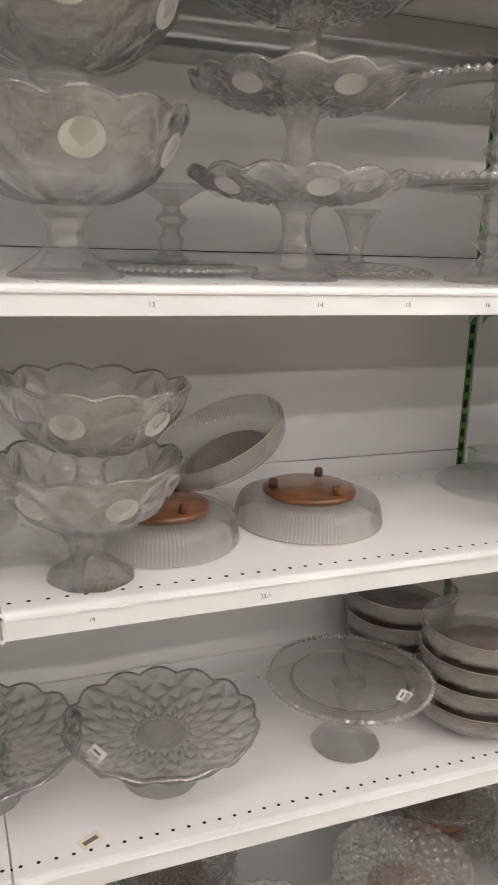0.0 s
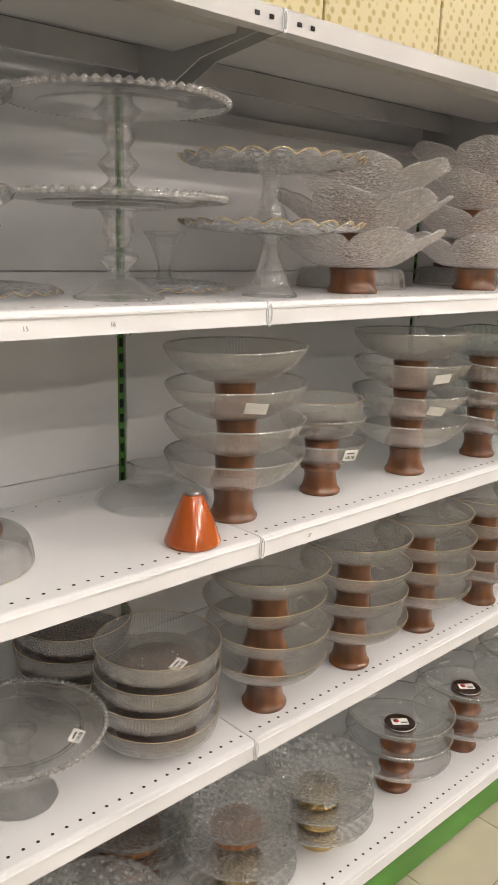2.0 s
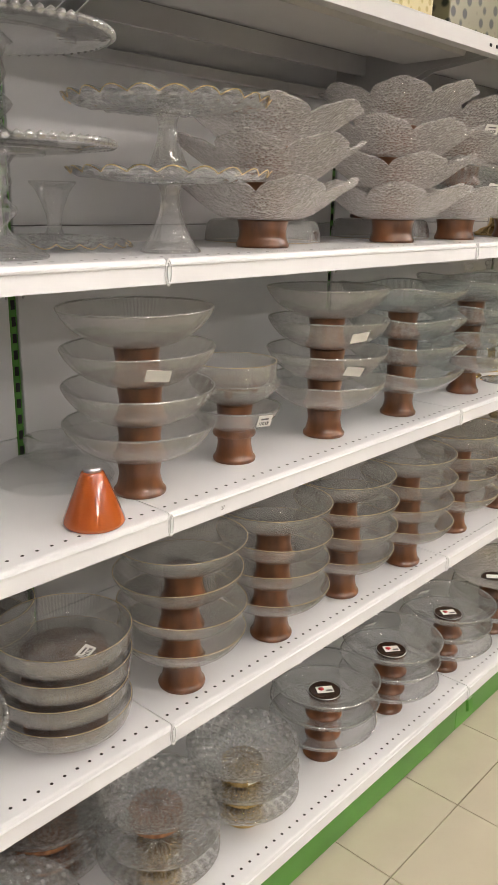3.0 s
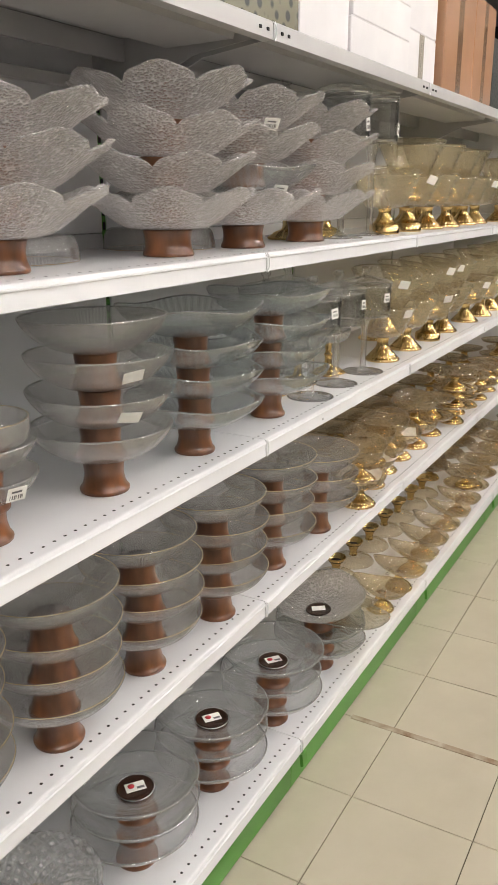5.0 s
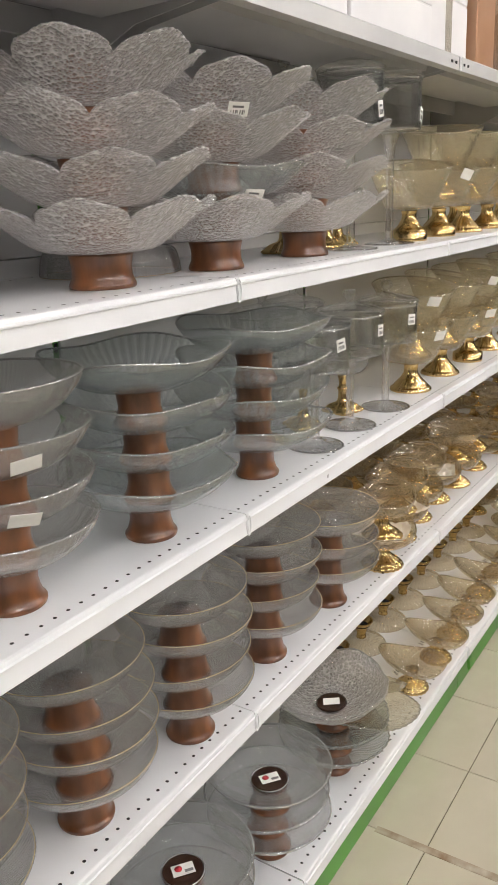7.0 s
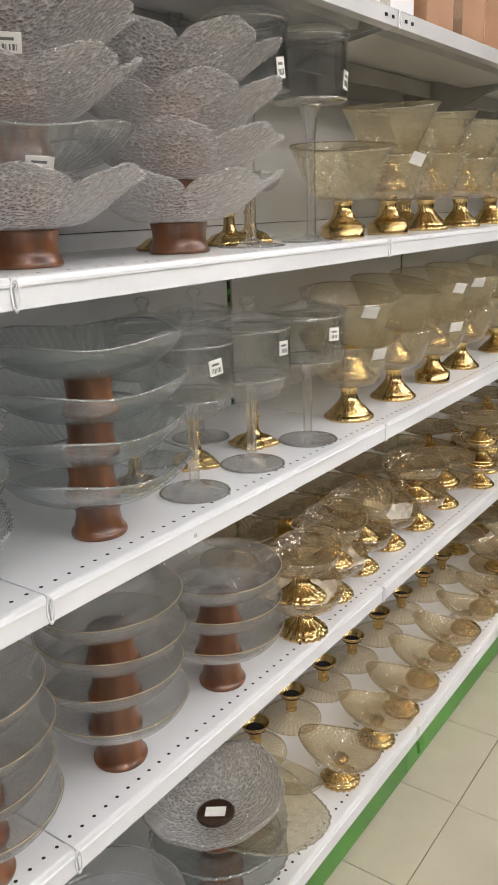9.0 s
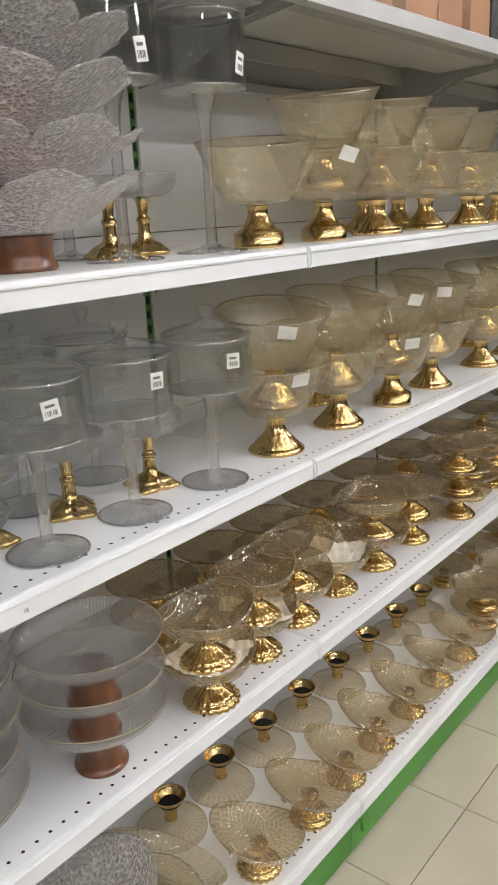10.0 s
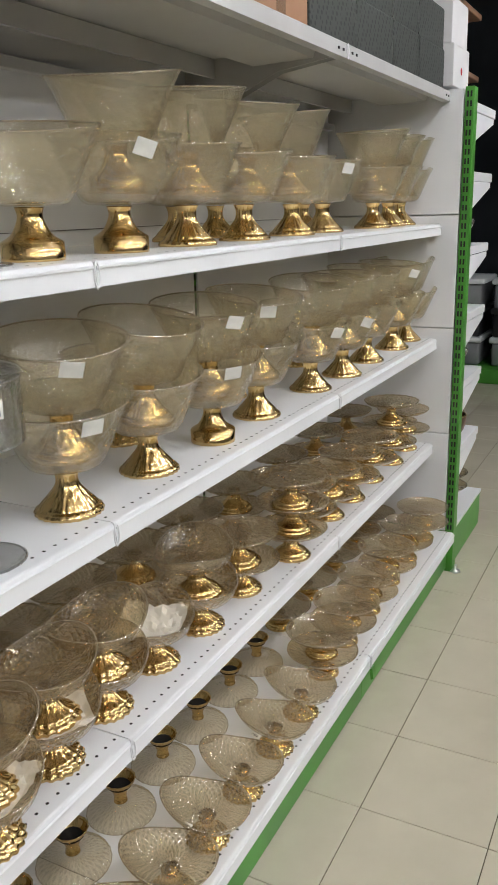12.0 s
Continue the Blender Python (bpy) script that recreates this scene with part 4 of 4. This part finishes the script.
stack("shellp", shellp, 2.335, 0.005, S1 + GAP, 2, 0.05, 0.006)
place("shell_open", lambda: make_wood_bowl(0.145, 0.022, 0.02, 0.042, M_AMBER, 30, None, 0, "wide fluted shell plate with an amber sheen on a stack", flute(44), 176), 2.41, -0.015, S1 + 0.098, 20, (6, 9))
place("hammered", lambda: make_wood_bowl(0.135, 0.062, 0.045, 0.042, M_HAMMER, 30, None, 0, "hammered clear glass bowl on a wooden foot", flute(12), 160), 2.335, 0.005, S1 + 0.120, 0, (-3, -3))
part("inner_disc", lathe([(0, 0.051), (0.034, 0.051), (0.036, 0.053), (0.034, 0.0555), (0.031, 0.0545), (0, 0.0545)], 36), M_DISC, made_once["hammered"], "dark wooden disc inside the bowl")
ht = part("price_tag", box(-0.019, 0.019, -0.012, 0.012, 0.0562, 0.0567), M_TAG, made_once["hammered"], "small white paper label", False)
ht.rotation_euler = (0, 0, radians(-60))
amber_sheet = place("amber_plate", lambda: make_deep_plate("smooth amber glass plate leaning behind fluted plates", M_AMBER, M_GOLD, 0.12, 0.04, 0.025), 2.50, 0.03, S1 + 0.075, 0, (0, 32))
tipped = lambda: make_gold_dish("tilted", "oval amber glass dish slanting on a gold foot")
for x, y in ((2.725, -0.035), (2.895, -0.04), (3.04, -0.038), (3.19, -0.03), (3.345, -0.03), (3.51, -0.03), (3.665, -0.03)):
    place("tipped", tipped, x, y, S1 + GAP, 135 + random.uniform(-16, 16))
up = lambda: make_upturned_stand("upturned amber stand with hollow gold foot")
for x in (2.70, 2.86, 3.02, 3.18, 3.345, 3.505, 3.672, 3.83):
    place("upturned", up, x, 0.18, S1 + GAP, 10, (0, 0), 0.88)
flatd = lambda: make_gold_dish("flat", "amber glass plate with wide rim on a gold foot")
for x, y in ((3.86, -0.01), (4.045, 0.0), (4.255, 0.0), (4.48, 0.005), (4.69, 0.005), (4.90, 0.0)):
    stack("flatd", flatd, x, y, S1 + GAP, 2, 0.058, 0.008)
for x in (4.05, 4.27, 4.5, 4.72, 4.9):
    place("flatd", flatd, x, 0.21, S1 + GAP)

# ---- price tags ----
def tagged_copies(key, picks, r, z, lean, ang=-112, w=0.034, h=0.024, spin=0, barcode=True):
    obs = [o for o in scene.objects if o.parent is None and o.children and o.children[0].data and o.children[0].data == made_once[key].children[0].data]
    obs.sort(key=lambda o: (round(o.location.z / 0.4), round(o.location.x, 1), o.location.z))
    for i in picks:
        if i < len(obs):
            o = obs[i]
            tag_on(o, ang + random.uniform(-14, 14) - math.degrees(o.matrix_basis.to_euler().z), r, z, lean, w, h, spin + random.uniform(-12, 12), barcode)


tagged_copies("wide", (3, 4, 6), 0.1225, 0.102, 32, -105, 0.04, 0.024, 0, False)
tagged_copies("small", (0,), 0.0905, 0.098, 18, -105)
tagged_copies("flut", (1, 5), 0.124, 0.098, 30, -60)
tagged_copies("shallow", (3, 7, 11, 13, 18), 0.098, 0.096, -38, 60)
tagged_copies("leaf", (2, 9), 0.155, 0.126, 35, -120)
tagged_copies("jar", (0, 2, 4), 0.0792, 0.235, 0, -100, 0.026, 0.026)
tagged_copies("jar_tall", (0, 2), 0.0752, 0.30, 0, -80, 0.022, 0.034)
tagged_copies("amber_drum", (0, 2, 3), 0.107, 0.165, 24, -125, 0.036, 0.028, 8, False)
tagged_copies("amber_ribbed", (0, 2, 9, 11), 0.107, 0.165, 24, -125, 0.036, 0.028, 8, False)
tagged_copies("amber_ornate", (0, 3, 6, 8, 10), 0.107, 0.165, 24, -125, 0.036, 0.028, 8, False)
tagged_copies("tipped", (0, 1, 3, 5, 6), 0.062, 0.072, -60, 160, 0.024, 0.018)
tagged_copies("low_bowl", (7, 11), 0.05, 0.0325, -85, -70)
tagged_copies("flat", (0, 1, 2), 0.10, 0.079, -40, 70)
tagged_copies("goldp", (2, 4), 0.0455, 0.018, 0, -100, 0.03, 0.022)
tagged_copies("stand_beaded", (0, 1), 0.12, 0.1515, -80, -60)
tagged_copies("plate_crystal", (0, 1), 0.128, 0.096, -55, -150)
tagged_copies("boat", (1, 5, 7), 0.07, 0.088, -50, 100, 0.026, 0.02)

# ---- cartons on the top shelf ----
def carton(x0, x1, y0, y1, h, mat, label, z=S5, seam=True):
    ob = thing("carton", label, "box", "cartons on the top shelf")
    ob.location = (x0, y0, z + 0.001)
    part("carton_body", box(0, x1 - x0, 0, y1 - y0, 0, h, 0.003), mat, ob, "", False)
    w, d = x1 - x0, y1 - y0
    part("flap", box(0.002, w - 0.002, 0.002, d * 0.5 - 0.001, h + 0.0003, h + 0.003, 0.0008), mat, ob, "", False)
    part("flap", box(0.002, w - 0.002, d * 0.5 + 0.001, d - 0.002, h + 0.0003, h + 0.003, 0.0008), mat, ob, "", False)
    if seam:
        part("tape_strip", box((x1 - x0) * 0.42, (x1 - x0) * 0.58, -0.0012, -0.0004, 0.0, h), M_TAPE, ob, "clear packing tape", False)
    return ob


for x0, x1 in ((0.90, 1.125), (1.13, 1.45), (1.455, 1.75)):
    carton(x0, x1, 0.02, 0.32, 0.22, M_YBOX, "yellow patterned carton on the top shelf", seam=False)
carton(1.80, 2.16, 0.01, 0.32, 0.24, M_FBOX, "dark floral printed carton on the top shelf", seam=False)
carton(2.165, 2.43, 0.01, 0.32, 0.30, M_WBOX, "plain white carton on the top shelf", seam=False)
for k in range(3):
    carton(2.435 + 0.01 * k, 2.86, 0.005, 0.32, 0.085, M_WBOX, "flat white carton in a stack", S5 + 0.088 * k, False)
carton(2.87, 3.15, 0.02, 0.32, 0.13, M_WBOX, "plain white carton on the top shelf", seam=True)
carton(2.87, 3.15, 0.02, 0.32, 0.13, M_WBOX, "plain white carton on the top shelf", S5 + 0.133, False)
carton(3.17, 3.52, 0.0, 0.32, 0.33, M_CARD, "brown cardboard carton with clear tape", seam=True)
carton(3.525, 3.80, 0.0, 0.32, 0.33, M_CARD, "brown cardboard carton with clear tape", seam=True)
for x0, x1 in ((3.81, 4.10), (4.105, 4.40), (4.405, 4.66), (4.665, 4.96)):
    carton(x0, x1, 0.0, 0.32, 0.12, M_KBOX, "black lattice printed carton on the top shelf", seam=False)
    carton(x0, x1, 0.005, 0.32, 0.12, M_KBOX, "black lattice printed carton on the top shelf", S5 + 0.123, False)
wb = carton(4.97, 5.19, -0.03, 0.32, 0.13, M_WBOX, "white carton with a red round mark", S5 + 0.012, False)
part("red_mark", lathe([(0, 0), (0.012, 0), (0, 0.0006)], 20), M_RED, wb).matrix_basis = pose(0.11, -0.0006, 0.055, 90, 0, 0)
carton(4.97, 5.19, -0.02, 0.32, 0.14, M_WBOX, "white carton stacked on another", S5 + 0.145, False)

# ---- end shelving stock, far bins ----
for z, n in ((1.265, 2), (0.765, 2)):
    for k in range(n):
        place("glassw", lambda: make_crystal_bowl(0.06, 0.08, "small clear crystal bowl on the end shelving"), 5.26 + 0.0 * k, 0.0 + 0.17 * k, z, 10 * k)
def make_pot(label):
    ob = thing("brown_pot", label, "pot", "brown pots")
    part("pot_body", lathe(shell(curve_pts([(0.06, 0), (0.075, 0.01), (0.085, 0.05), (0.085, 0.075)], 4), 0.004), 40), M_WOOD, ob)
    part("rim", ring_of(0.085, 0.076, 0.003, 48, 6), M_GOLDR, ob, "gilt rim")
    return ob
for y in (0.02, 0.21):
    for k in range(2):
        place("pot", lambda: make_pot("dark brown pot with gilt rim on the end shelving"), 5.27, y, 0.5025 + 0.08 * k)
    place("goldsm", lambda: make_gold_dish("flat", "small brown glass dish on the end shelving"), 5.30, y, 0.188)
    place("goldsm", None, 5.30, y, 0.246)
def make_bin(label, mat):
    ob = thing("storage_bin", label, "storage box", "stacked storage bins")
    part("bin_body", box(-0.25, 0.25, -0.3, 0.3, 0, 0.19, 0.02), mat, ob)
    part("lid", box(-0.27, 0.27, -0.32, 0.32, 0.19, 0.235, 0.012), M_BINW if mat is M_BING else mat, ob)
    return ob
plinth = thing("green_plinth", "low green display plinth by the shop front", "plinth")
part("plinth_body", box(8.6, 9.6, -0.9, 2.2, 0.002, 0.12, 0.01), M_GREEN, plinth)
for y in (-0.5, 0.2, 0.9, 1.6):
    for k, (mt, lb) in enumerate(((M_BING, "grey"), (M_BINK, "black"), (M_BING, "grey"))):
        make_bin(lb + " plastic storage bin with a lid in a stack", mt).location = (9.0, y, 0.122 + k * 0.237)
def make_basket(label):
    ob = thing("cane_basket", label, "basket", "cane baskets")
    part("weave", lathe(shell(curve_pts([(0.08, 0), (0.10, 0.02), (0.12, 0.07), (0.13, 0.10)], 4), 0.006), 60, lambda a, r, z, s: (r * (1 + 0.03 * math.sin(30 * a) * math.sin(z * 300)), z)), M_CORK, ob)
    return ob
rack = thing("tall_rack", "tall dark rack with shelves behind the end shelving", "rack")
for z in (1.75, 2.08, 2.4):
    part("rack_shelf", box(6.6, 7.1, 0.35, 1.6, z, z + 0.03, 0.004), M_CARD, rack)
for y in (0.37, 1.58):
    part("rack_post", box(6.62, 6.66, y - 0.02, y + 0.02, 0.0, 2.9, 0.004), M_BINK, rack)
for z in (1.781, 2.111, 2.431):
    for y in (0.55, 0.85, 1.15):
        place("basket", lambda: make_basket("orange brown woven cane basket on a rack"), 6.85, y, z)

# ---- ceiling lamps ----
def lamp(x, y, along):
    ob = thing("ceiling_lamp", "added unseen ceiling batten with lit tubes", "ceiling lamp", "ceiling lamps")
    ob.location = (x, y, 3.2)
    part("housing", box(-0.62, 0.62, -0.09, 0.09, -0.05, -0.001, 0.006), M_SHELF, ob)
    for yy in (-0.045, 0.045):
        bm = bmesh.new()
        bmesh.ops.create_cone(bm, cap_ends=True, segments=12, radius1=0.016, radius2=0.016, depth=1.18, matrix=Matrix.Translation((0, yy, -0.075)) @ pose(0, 0, 0, 0, 90, 0))
        part("tube", bm, M_LAMP, ob, "lit fluorescent tube")
    ob.rotation_euler = (0, 0, radians(along))
# Unseen tube rows; the two farther ones are added for frontal light.
for x in (-1.0, 0.9, 2.8, 4.7, 6.6):
    for y in (-1.6, -3.3, -5.2):
        lamp(x, y, 0)


def downlight(x, y):
    ob = thing("downlight", "small round lit ceiling downlight", "ceiling lamp", "ceiling downlights")
    ob.location = (x, y, 3.2)
    part("collar", lathe([(0.03, -0.001), (0.055, -0.001), (0.055, -0.012), (0.042, -0.014), (0.03, -0.012)], 24), M_SHELF, ob)
    part("bulb", lathe([(0, -0.002), (0.038, -0.002), (0.038, -0.010), (0, -0.012)], 20), M_BULB, ob, "lit round bulb")


for i in range(8):
    for y in (-0.55, -1.05, -2.1):
        downlight(-0.6 + i * 0.95, y)


# ---- hand-written shelf numbers ----
for x, z, words in ((0.19, S4, "13"), (0.42, S4, "14"), (0.556, S4, "15"), (0.69, S4, "16"), (0.11, S3, "19"), (0.355, S3, "22-1"), (1.12, S3, "27"), (2.3, S3, "18")):
    cu = bpy.data.curves.new("shelf_number", "FONT")
    cu.body, cu.size, cu.extrude = words, 0.009, 0.0001
    cu.materials.append(M_INK)
    num = tagged(new("shelf_number", cu), "small hand-written black number on the shelf edge", "writing", "shelf numbers")
    num.matrix_basis = pose(x, -0.0036, z - 0.027, 86, 0, 0)

# ---- floor tiles ----
PITCH, TX, TY = 0.3067, 3.598, -0.2155
tile_me = bpy.data.meshes.new("tile")
tb = box(0.0012, PITCH - 0.0012, 0.0012, PITCH - 0.0012, -0.006, 0.0, 0.0015)
tb.to_mesh(tile_me)
tb.free()
tile_me.materials.append(M_TILE)
floor = bpy.data.objects["floor"]
rest = []
for i in range(-25, 28):
    for j in range(-22, 17):
        x, y = TX + i * PITCH, TY + j * PITCH
        if -0.4 < x < 7.4 and -2.4 < y < 0.05 and not (y > 0 and x < 4.9):
            t = new("tile", tile_me)
            t.parent = floor
            t.location = (x, y, 0.0008 * random.random() - 0.0004)
        elif x > 4.9 or y < 0:
            rest.append((x, y))
rb = bmesh.new()
for x, y in rest:
    if -3.9 < x < 9.6 and -6.6 < y < 4.6:
        box(x + 0.0012, x + PITCH - 0.0012, y + 0.0012, y + PITCH - 0.0012, -0.003, 0.0, bm=rb)
tagged(part("far_tiles", rb, M_TILE, floor, "cream floor tiles farther off", False), kind="stuff")

tagged(link_mesh("trim_1", box(2.360, 2.380, -1.9, -0.09, -0.001, 0.0014), M_SEAM, smooth=False), "worn brown grout repair across the floor", "floor joint", kind="structure")
